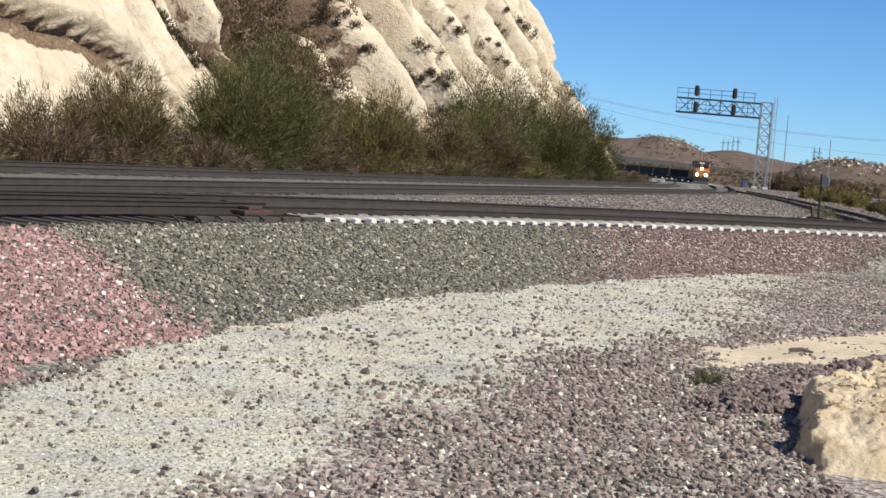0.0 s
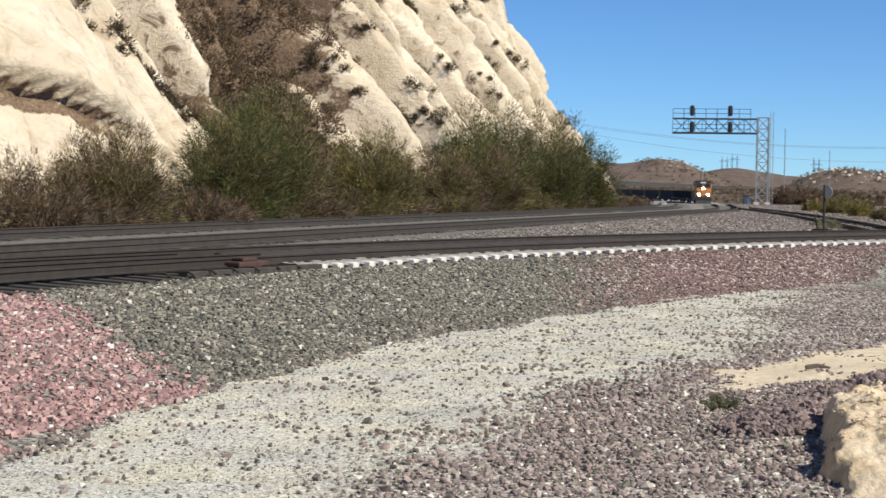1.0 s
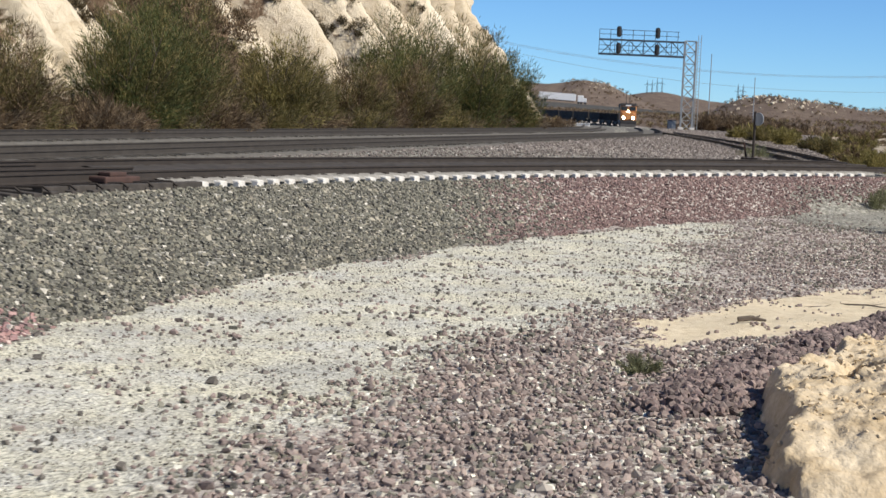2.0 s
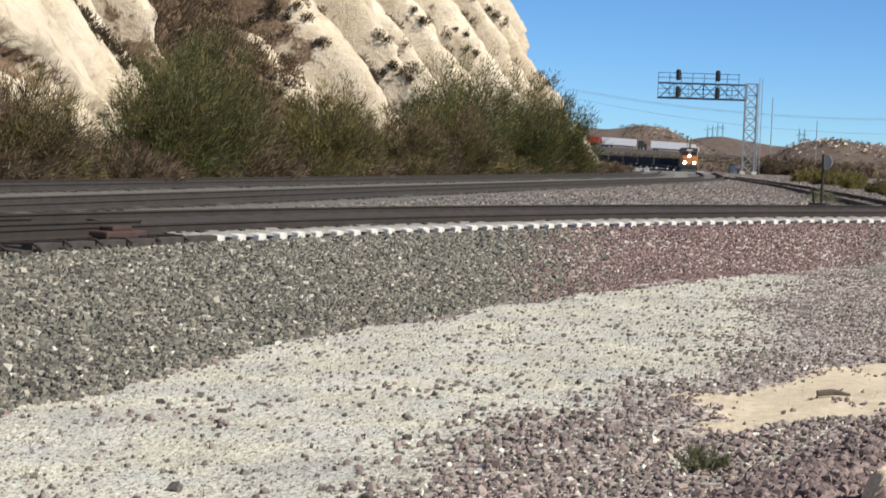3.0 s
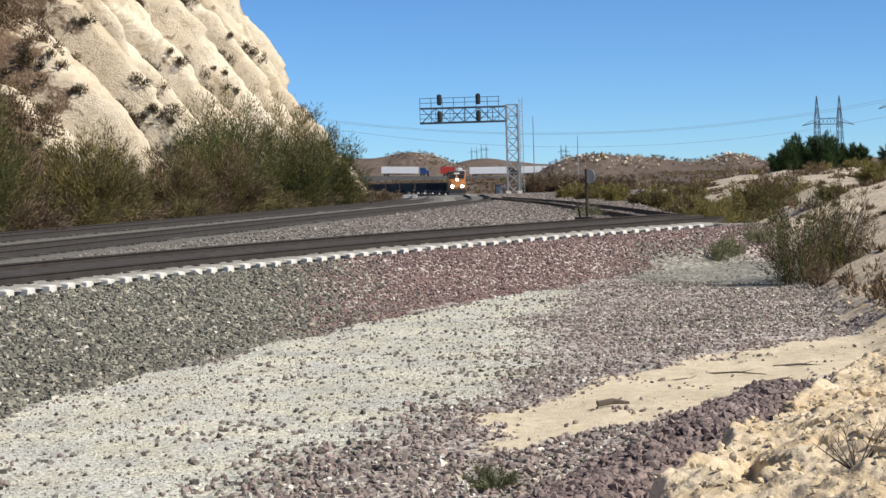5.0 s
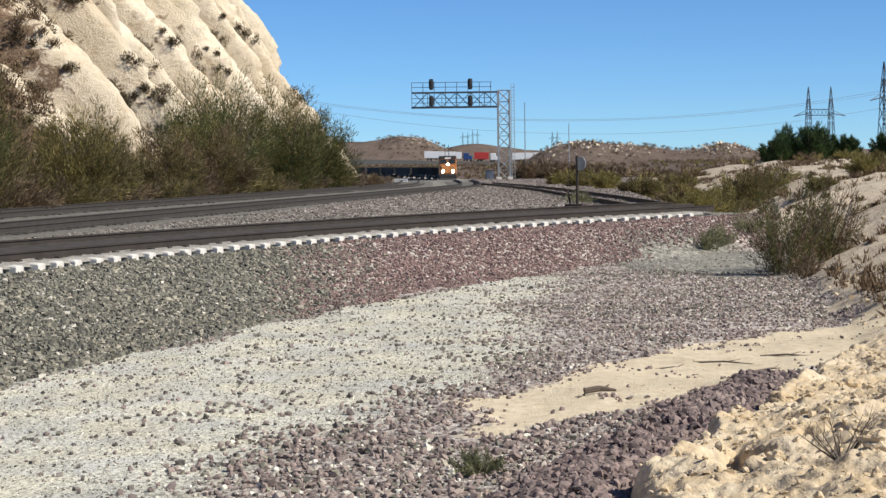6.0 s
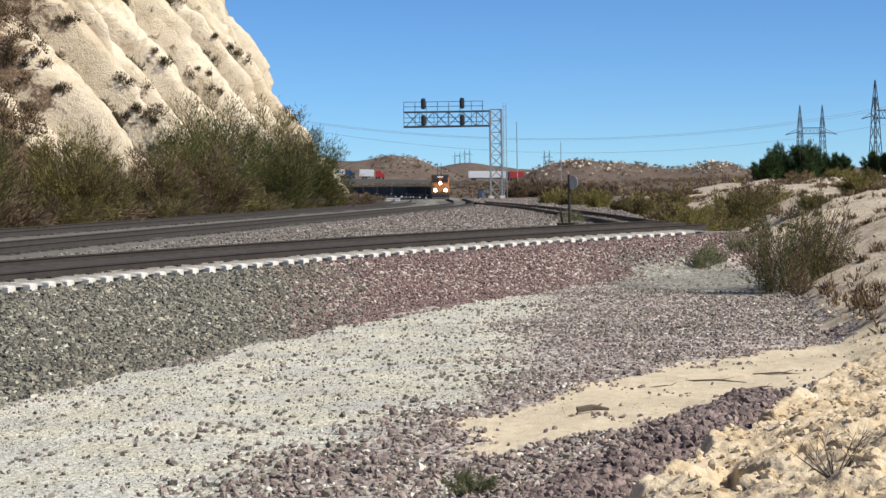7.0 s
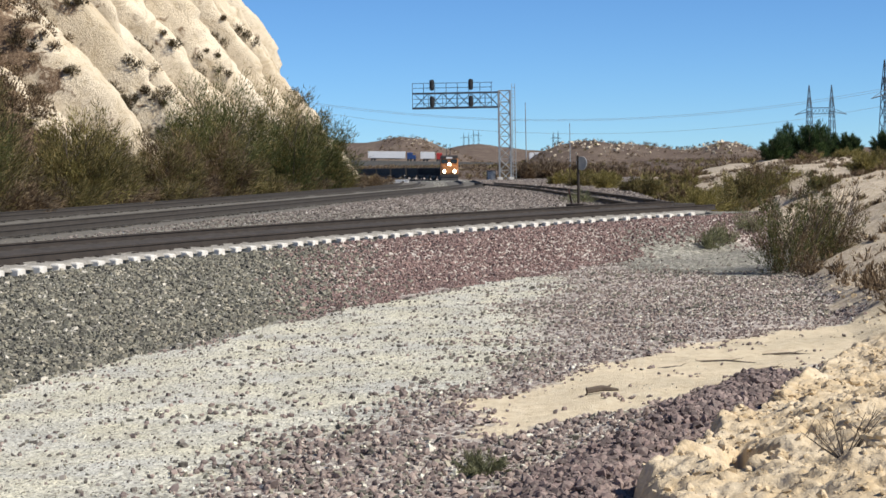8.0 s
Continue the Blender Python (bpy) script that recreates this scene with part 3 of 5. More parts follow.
for label_txt, base in (("main line track with dark rails on soiled ties", 0.0), ("second main line track beside the scrub with grey ties", 5.0)):
    track = empty("railway_track", Matrix.Identity(4), label_txt, "railway track")
    for g in (0.0, 1.5):
        ob = new("rail", rail_mesh("rail", main_points(base + g, ys)[0], 0.0, M_RAILDUSTY))
        ob.parent = track
    dense = np.arange(22, 150, 0.1)
    pts, tan = main_points(base + 0.75, dense)
    along = np.concatenate([[0], np.cumsum(np.linalg.norm(np.diff(pts[:, :2], axis=0), axis=1))])
    vs, fs = [], []
    for q in np.arange(0, along[-1], 0.61):
        j = int(np.searchsorted(along, q))
        c, tt = pts[j], tan[j]
        sd2 = np.array([tt[1], -tt[0]])
        b = len(vs)
        for zz in (-0.15, 0.0):
            for a, w in ((-1.3, -0.12), (1.3, -0.12), (1.3, 0.12), (-1.3, 0.12)):
                vs.append((*(c[:2] + sd2 * a + tt * w), c[2] + zz - 0.015))
        fs += [[b + 4, b + 5, b + 6, b + 7]] + [[b + i, b + (i + 1) % 4, b + 4 + (i + 1) % 4, b + 4 + i] for i in range(4)]
    ob = part_np("tie_bed", vs, fs, M_TIEDARK, track)
    tagged(ob, kind="stuff")
    by_ = np.concatenate([np.arange(18, 90, 0.5), np.arange(90, 260, 2.0)])
    across = np.array([-1.5, -1.0, -0.5, 0.0, 0.3, 0.75, 1.2, 1.5, 2.0, 2.5, 3.0])
    bed = np.stack([main_points(base + q, by_)[0] + np.column_stack([0 * by_, 0 * by_, RNG.uniform(-0.035, 0.012, len(by_)) - (0.22 if q in (-1.5, 3.0) else 0)]) for q in across], 1)
    part_np("ballast_bed", bed.reshape(-1, 3), grid_faces(len(by_), len(across)), M_BED, track, "brown grey ballast round the ties", True)

# a side track whose rails stop beside the bank
spur = empty("railway_track", Matrix.Identity(4), "disused spur track with two dark rails ending beside the bank", "railway track")
sy = np.arange(62.5, 150, 2.5)
sx = np.interp(sy, [62, 81.6, 108, 131, 150], [8.25, 7.9, 7.1, 5.6, 3.9])
for g in (0.0, 1.5):
    ob = new("rail", rail_mesh("rail", np.column_stack([sx - g, sy, np.full_like(sy, 0.95)])))
    ob.parent = spur
for g in (0.0, 1.5):
    p0 = Vector(near_point(31.0, 0.55 + g)[:3])
    h0 = near_point(31.0, 0)[3]
    p3 = Vector((float(sx[0]) - g, float(sy[0]), 0.95))
    p1, p2 = p0 + Vector((math.sin(h0), math.cos(h0), 0)) * 2.5, p3 - Vector((0.1, 3.0, 0))
    bend = [p0 * (1 - q) ** 3 + p1 * 3 * q * (1 - q) ** 2 + p2 * 3 * q * q * (1 - q) + p3 * q ** 3 for q in np.linspace(0, 1, 12)]
    ob = new("rail", rail_mesh("rail", [tuple(p) for p in bend]))
    ob.parent = spur
st_me = None
for yy in np.arange(63, 120, 0.75):
    if st_me is None:
        ob = part("tie", boxed(-1.25, 1.25, -0.12, 0.12, -0.2, 0, 0.015), M_BED, spur)
        st_me = ob.data
    else:
        ob = new("tie", st_me)
        ob.parent = spur
    ob.matrix_local = pose(float(np.interp(yy, sy, sx)) - 0.75, yy, 0.95)
stop = part("buffer_timber", boxed(-0.9, 0.8, -0.16, 0.16, -0.1, 0.24, 0.03), M_TIMBER, spur, "dark end timber")
stop.matrix_local = pose(7.5, 60.6, 0.95, 0, 0, 14)

# ---------------- sandstone bluff ----------------
CB, CD = np.array([-22.6, 49.0]), np.array([0.165, 0.986])
CN = np.array([-0.986, 0.165])


def bluff_point(u, v):
    """u along the foot, v metres up the face."""
    end = np.clip(u - 101, 0, None)
    bx = CB[0] + CD[0] * np.minimum(u, 101)
    by = CB[1] + CD[1] * np.minimum(u, 101)
    turn = np.clip(end / 14, 0, 1.75)
    bx = bx + CD[0] * 14 * np.sin(turn) + CN[0] * 14 * (1 - np.cos(turn)) + np.clip(end - 24.5, 0, None) * CN[0]
    by = by + CD[1] * 14 * np.sin(turn) + CN[1] * 14 * (1 - np.cos(turn)) + np.clip(end - 24.5, 0, None) * CN[1]
    nx, ny = CN[0] * np.cos(turn) - CD[0] * np.sin(turn), CN[1] * np.cos(turn) - CD[1] * np.sin(turn)
    # ribs and grooves that run straight up the leaning face
    c = u + 0.1 * v + 1.6 * vnoise(u * 0.1, v * 0.16, 40)
    big = 2.4 * fbm(c * 0.07, v * 0.03, 41, 3)
    ph = c / 9.5 + 1.1 * vnoise(c * 0.06, v * 0.03, 47)
    fr = ph - np.floor(ph)
    deep = 0.55 + 0.9 * lattice(np.floor(ph), 0 * ph, 3)
    reach = 0.8 + 0.22 * vnoise(u * 0.25, v * 0.3, 49)
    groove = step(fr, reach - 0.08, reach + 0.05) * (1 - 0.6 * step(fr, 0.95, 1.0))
    rill = 1.4 * deep * (0.8 - 1.6 * np.minimum(fr, 0.86) / 0.86 + 1.6 * step(fr, 0.86, 1.0))
    rill = rill - abs(fbm(c * 0.35, v * 0.09, 44, 3)) * 1.3 - 0.5 * step(vnoise(c * 0.5, v * 0.35, 46), 0.12, 0.2)
    crack = c / 3.7 + 0.8 * vnoise(c * 0.12, v * 0.05, 66)
    fc = crack - np.floor(crack) - 0.5
    rill = rill - 1.3 * np.exp(-((fr - 0.88) / 0.035) ** 2) - 0.7 * np.exp(-(fc / 0.09) ** 2) * step(vnoise(c * 0.3, v * 0.12, 67), -0.15, 0.15)
    fine = 0.4 * fbm(u * 0.9, v * 0.9, 51, 4)
    gw = 2.3 + 0.47 * v                                # the scrubby gully widens upwards
    gc = 30 + 0.92 * v
    gully = np.exp(-((u - gc) / gw) ** 2)
    slab = np.exp(-((u - 6) / 15) ** 4)
    ridges = rill * (1 - 0.8 * slab) + big
    under = v - (10.5 - 0.42 * u) + 0.9 * vnoise(u * 0.5, v * 0.2, 58)
    near_lip = np.exp(-((u - 9) / 7) ** 2)
    lip = 1.7 * step(under, -0.25, 0.15) * near_lip * (1 - 0.8 * step(under, 0.5, 5))
    out = ridges + fine + lip - 3.2 * gully + gully * 0.8 * fbm(u * 0.5, v * 0.5, 55, 4)
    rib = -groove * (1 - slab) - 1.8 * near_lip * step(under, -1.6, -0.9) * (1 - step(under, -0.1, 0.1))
    b = radians(55)
    lean = v * math.cos(b) + np.clip(v - 22, 0, None) * 0.6
    z = 0.2 + v * math.sin(b) - np.clip(v - 22, 0, None) * 0.45
    k = out * math.sin(b)
    x = bx + nx * (lean - k)
    y = by + ny * (lean - k)
    return x, y, z + out * math.cos(b) * 0.5, gully, rib


uu, vv = np.meshgrid(np.arange(-70, 150, 0.25), np.concatenate([np.arange(-1, 22, 0.28), np.arange(22, 60, 1.5)]), indexing="ij")
bxs, bys, bzs, gul, rbs = bluff_point(uu, vv)
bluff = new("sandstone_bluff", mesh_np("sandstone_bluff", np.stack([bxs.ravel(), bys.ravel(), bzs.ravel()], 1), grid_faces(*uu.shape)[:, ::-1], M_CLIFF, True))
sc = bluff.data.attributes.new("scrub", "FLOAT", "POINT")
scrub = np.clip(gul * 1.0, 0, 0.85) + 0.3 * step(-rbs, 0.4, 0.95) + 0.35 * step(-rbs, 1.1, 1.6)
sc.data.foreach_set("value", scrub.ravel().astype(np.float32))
tagged(bluff, "pale cream sandstone bluff with diagonal ribs and brown scrub", "cliff", kind="structure")

# ---------------- plants ----------------


def leaf_cloud(centres, radii, count, size, rng, squash=0.8, lean=0.35, slim=0.3):
    """Slender leaves and twig sprays spread through overlapping clumps, growing up and outwards."""
    k = rng.integers(0, len(centres), count)
    d = rng.normal(size=(count, 3))
    d /= np.linalg.norm(d, axis=1)[:, None]
    r = rng.random(count) ** 0.55
    p = centres[k] + d * (radii[k] * r)[:, None] * [1, 1, squash]
    a = d * 0.7 + rng.normal(size=(count, 3)) * 0.45 + [0, 0, lean]
    return blades(p, a, size * rng.uniform(0.5, 1.5, count), slim, rng)


def blades(p, a, s, slim, rng):
    """One narrow triangle a leaf, at p, pointing along a."""
    n = len(p)
    a = a / np.linalg.norm(a, axis=1)[:, None]
    b = np.cross(a, rng.normal(size=(n, 3)))
    b /= np.linalg.norm(b, axis=1)[:, None]
    s = np.asarray(s)[:, None]
    v = np.stack([p - a * s * 0.7 - b * s * slim, p - a * s * 0.7 + b * s * slim, p + a * s * 1.3], 1).reshape(-1, 3)
    return v, np.arange(n * 3).reshape(-1, 3)


def stems(bm, height, spread, count, rng, r=0.05):
    for k in range(count):
        a = rng.uniform(0, 6.28)
        p = Vector((rng.normal() * 0.12 * spread, rng.normal() * 0.12 * spread, -0.15))
        q = p + Vector((math.cos(a) * spread * 0.35, math.sin(a) * spread * 0.35, height * rng.uniform(0.3, 0.45)))
        e = q + Vector((math.cos(a) * spread * 0.35, math.sin(a) * spread * 0.35, height * rng.uniform(0.2, 0.38)))
        bar(bm, p, q, r, 5, r * 0.6)
        bar(bm, q, e, r * 0.6, 5, r * 0.2)
        for j in range(3):
            o = q.lerp(e, rng.uniform(0, 0.7))
            bar(bm, o, o + Vector((rng.normal() * spread * 0.25, rng.normal() * spread * 0.25, height * rng.uniform(0.1, 0.25))), r * 0.35, 4, r * 0.1)
    return bm


def shrub(name, label, category, x, y, z, height, width, mat, seed, count=5000, size=0.12, plumes=60, group="", mat2=None, airy=1.0, slim=0.2, share=0.3):
    """Stems with arching sprays of slender leaves; a share of the sprays is of a second colour."""
    rng = np.random.default_rng(seed)
    th = empty(name, pose(x, y, z), label, category, group)
    part("trunk" if height > 2 else "stalk", stems(bmesh.new(), height, width * 0.5, 7, rng, 0.008 * height + 0.006), M_BARK, th)
    a, rr = rng.uniform(0, 6.28, plumes), np.sqrt(rng.random(plumes))
    hi = height * (1 - 0.5 * rr ** 2) * rng.uniform(0.62, 1.1, plumes)
    low = rng.random(plumes) < 0.25
    hi = np.where(low, hi * 0.55, hi)
    reach = rr * width * 0.52
    out = np.column_stack([np.cos(a), np.sin(a)])
    k = rng.integers(0, plumes, count)
    t = rng.random(count) ** 0.8 * 0.96 + 0.04
    p = np.column_stack([out[k] * (reach[k] * (0.35 + 0.65 * t ** 1.3))[:, None], hi[k] * t ** 0.9])
    off = rng.normal(size=(count, 3)) * ((0.035 * height + 0.05 * width) * (1.1 - 0.8 * t) * airy)[:, None]
    p = p + off
    p[:, 2] = np.abs(p[:, 2])
    d = np.column_stack([out[k] * (reach[k] * t * 0.8)[:, None], hi[k] * 0.8])
    d /= np.linalg.norm(d, axis=1)[:, None]
    o = off / (np.linalg.norm(off, axis=1)[:, None] + 1e-6)
    aim = d * 0.9 + o * 0.6 + rng.normal(size=(count, 3)) * 0.3
    s = size * rng.uniform(0.5, 1.5, count)
    second = (rng.random(plumes) < (share if mat2 else 0))[k]
    v, f = blades(p[~second], aim[~second], s[~second], slim, rng)
    part_np("crown", v, f, mat, th)
    if mat2:
        v, f = blades(p[second], aim[second], s[second], slim, rng)
        part_np("crown", v, f, mat2, th, "dry or yellowing outer foliage")
    return th


# screen of willow and scrub along the foot of the bluff: place along y, height, width, kind
ROW = [(41.5, 2.6, 4.0, "b"), (45.5, 2.4, 4.0, "b"), (49.0, 3.0, 4.2, "b"), (52.5, 4.0, 4.5, "o"), (55.8, 4.1, 5.0, "o"), (59.0, 3.2, 4.5, "b"), (62.6, 5.4, 5.0, "g"), (66.0, 6.4, 6.0, "g"), (69.5, 5.8, 5.0, "g"),
       (73.0, 4.4, 4.8, "o"), (77.0, 4.6, 5.2, "y"), (81.5, 4.2, 5.4, "o"), (86.0, 3.9, 5.6, "o"), (91.0, 3.9, 5.6, "o"), (96.0, 4.2, 6.0, "o"), (101.5, 6.6, 6.5, "g"), (107.0, 8.6, 7.0, "g"), (113.0, 7.0, 7.0, "g"), (120.0, 5.6, 6.5, "g"), (127.0, 3.6, 6.0, "o"), (135.0, 2.6, 4.6, "o")]
KINDS = {"g": (M_LEAF, M_OLIVE, "willow", "leafy green willow shrub at the foot of the bluff"),
         "o": (M_OLIVE, M_BROWN, "scrub_bush", "olive brown scrub bush at the foot of the bluff"),
         "y": (M_OLIVE, M_YELLOW, "scrub_bush", "scrub bush turning yellow at the foot of the bluff"),
         "b": (M_BROWN, M_OLIVE, "dry_bush", "thin dry brown bush at the foot of the bluff")}
for k, (yy, hh, ww, kd) in enumerate(ROW):
    xx = float(main_x(yy)) - 10.4 - 1.4 * math.sin(k * 1.7)
    m1, m2, nm, lb = KINDS[kd]
    shrub(nm, lb, "bush", xx, yy, float(land(xx, yy)) - 0.05, hh * (1.0), ww, m1, 100 + k, 30000 if kd != "b" else 17000, 0.07 + 0.0005 * yy, 95, "bushes along the bluff", m2, 1.0, 0.13, 0.22 if kd == "g" else 0.4)
    # lower growth in front
    xf = float(main_x(yy)) - 8.7 - 0.7 * math.cos(k * 2.3)
    shrub("dry_bush" if k % 3 else "scrub_bush", "low dry brown undergrowth beside the track", "bush", xf, yy + 1.5, float(land(xf, yy + 1.5)) - 0.05, 1.5 + 0.5 * math.sin(k * 3.1), 4.2, M_BROWN if k % 3 else M_OLIVE, 300 + k, 11000, 0.1, 60, "undergrowth along the track", M_BARKTWIG, 1.0, 0.12, 0.3)

# scrub on the bluff face and in its gully
rng = np.random.default_rng(5)
gv = rng.uniform(1, 26, 1500)
gu = 30 + 0.92 * gv + rng.normal(size=1500) * (2.3 + 0.47 * gv) * 0.55
ru = rng.uniform(34, 116, 4200)
rv = rng.uniform(1, 26, 4200)
_, _, _, _, rr_ = bluff_point(ru, rv)
keep = (rr_ < -0.5) & (vnoise(ru * 0.3, rv * 0.45, 81) > -0.02)
ru, rv = ru[keep][:800], rv[keep][:800]
lu = rng.uniform(14, 26, 60)
lv = 20 - (lu - 14) * 1.25 + rng.normal(size=60) * 0.8
lv = np.clip(lv, 0.5, 26)


def face_scrub(name, label, pu, pv, mat, per, size, rad):
    x, y, z, _, _ = bluff_point(pu, pv)
    r2 = rad * rng.uniform(0.5, 1.3, len(pu))
    v, f = leaf_cloud(np.column_stack([x, y, z + 0.25 * r2]), r2, per * len(pu), size, rng, 0.85, 0.7)
    ob = new(name, mesh_np(name, v, f, mat))
    tagged(ob, label, "scrub", kind="stuff")


face_scrub("gully_scrub", "dry reddish brown scrub filling the gully of the bluff", gu, gv, M_BROWN, 120, 0.1, 0.65)
face_scrub("ledge_scrub", "dark brown tufts of scrub in the grooves of the bluff", np.concatenate([ru, lu]), np.concatenate([rv, lv]), M_SCRUBDK, 200, 0.085, 0.48)

# ---------------- signal gantry ----------------
gantry = empty("signal_gantry", pose(0, 185, 1.0), "grey lattice steel cantilever signal gantry with four black signal heads", "signal gantry")


def lattice_col(x0, x1, y0, y1, z0, z1, n):
    bm = bmesh.new()
    for x in (x0, x1):
        for y in (y0, y1):
            box(bm, x - 0.075, x + 0.075, y - 0.075, y + 0.075, z0, z1)
    dz = (z1 - z0) / n
    for k in range(n):
        a, b = z0 + k * dz, z0 + (k + 1) * dz
        for y in (y0, y1):
            bar(bm, (x0, y, a), (x1, y, b) if k % 2 else (x1, y, b), 0.035, 5)
            bar(bm, (x1, y, a), (x0, y, b), 0.035, 5)
            bar(bm, (x0, y, b), (x1, y, b), 0.035, 5)
        for x in (x0, x1):
            bar(bm, (x, y0, a), (x, y1, b), 0.03, 5)
    return bm


part("column", lattice_col(5.83, 6.98, -0.6, 0.6, -0.2, 8.9, 8), M_STEEL, gantry)
part("column_foot", box(boxed(5.58, 6.08, -0.9, 0.9, -0.4, 0.25, 0.03), 6.73, 7.23, -0.9, 0.9, -0.4, 0.25, 0.03), M_TIE, gantry, "pale concrete footings")
bm = bmesh.new()
for z in (7.3, 8.75):
    for y in (-0.55, 0.55):
        box(bm, -2.75, 5.95, y - 0.06, y + 0.06, z - 0.07, z + 0.07)
for k in range(6):
    a, b = -2.6 + k * 1.42, -2.6 + (k + 1) * 1.42
    for y in (-0.55, 0.55):
        bar(bm, (a, y, 7.3), (b, y, 8.75), 0.026, 5)
        bar(bm, (a, y, 8.75), (b, y, 7.3), 0.026, 5)
        bar(bm, (b, y, 7.3), (b, y, 8.75), 0.026, 5)
    bar(bm, (a, -0.55, 7.3), (a, 0.55, 7.3), 0.04, 5)
part("truss", bm, M_STEELDK, gantry)
part("walkway", boxed(-2.8, 5.8, -1.1, -0.58, 7.16, 7.24), M_STEELDK, gantry)
bm = bmesh.new()
for x in np.arange(-2.75, 5.3, 1.12):
    bar(bm, (x, -1.08, 7.24), (x, -1.08, 9.75), 0.03, 5)
for z in (7.7, 8.15, 9.25, 9.72):
    bar(bm, (-2.75, -1.08, z), (5.2, -1.08, z), 0.03, 5)
part("handrail", bm, M_STEELDK, gantry)
for sx_ in (-0.8, 3.05):
    for z in (7.2, 8.85):
        bm = boxed(sx_ - 0.24, sx_ + 0.24, -1.5, -1.25, z + 0.12, z + 1.22, 0.22)
        head = part("signal_head", bm, M_BLACK, gantry, "black signal head, rounded")
        for q in range(3):
            hood = part("lens_hood", bar(bmesh.new(), (sx_, -1.75, z + 0.38 + q * 0.29), (sx_, -1.5, z + 0.38 + q * 0.29), 0.11, 10), M_BLACK, head)
        part("bracket", bar(bmesh.new(), (sx_, -1.3, z + 0.4), (sx_, -0.6, z + 0.4), 0.05), M_STEEL, head)
lad = bmesh.new()
for x in (7.2, 7.5):
    bar(lad, (x, 0.7, 0), (x, 0.7, 9.6), 0.03, 5)
for k in range(28):
    bar(lad, (7.2, 0.7, 0.3 + k * 0.33), (7.5, 0.7, 0.3 + k * 0.33), 0.02, 4)
part("ladder", lad, M_STEEL, gantry)
cab = empty("equipment_cabinet", pose(5.0, 186.5, 0.9), "grey green signalling cabinet beside the gantry foot", "cabinet")
part("body", boxed(-0.45, 0.45, -0.4, 0.4, 0, 1.05, 0.05), M_STEELDK, cab)
part("door", boxed(-0.38, 0.38, -0.44, -0.403, 0.1, 0.95, 0.01), M_STEEL, cab)

# ---------------- train ----------------


def wheelset(parent, x, y, z):
    bm = bmesh.new()
    for s in (-0.75, 0.75):
        bar(bm, (s - 0.06, 0, 0), (s + 0.06, 0, 0), 0.5, 16)
    bar(bm, (-0.8, 0, 0), (0.8, 0, 0), 0.08, 8)
    ob = part("wheelset", bm, M_LOCODARK, parent)
    ob.matrix_local = pose(x, y, z)


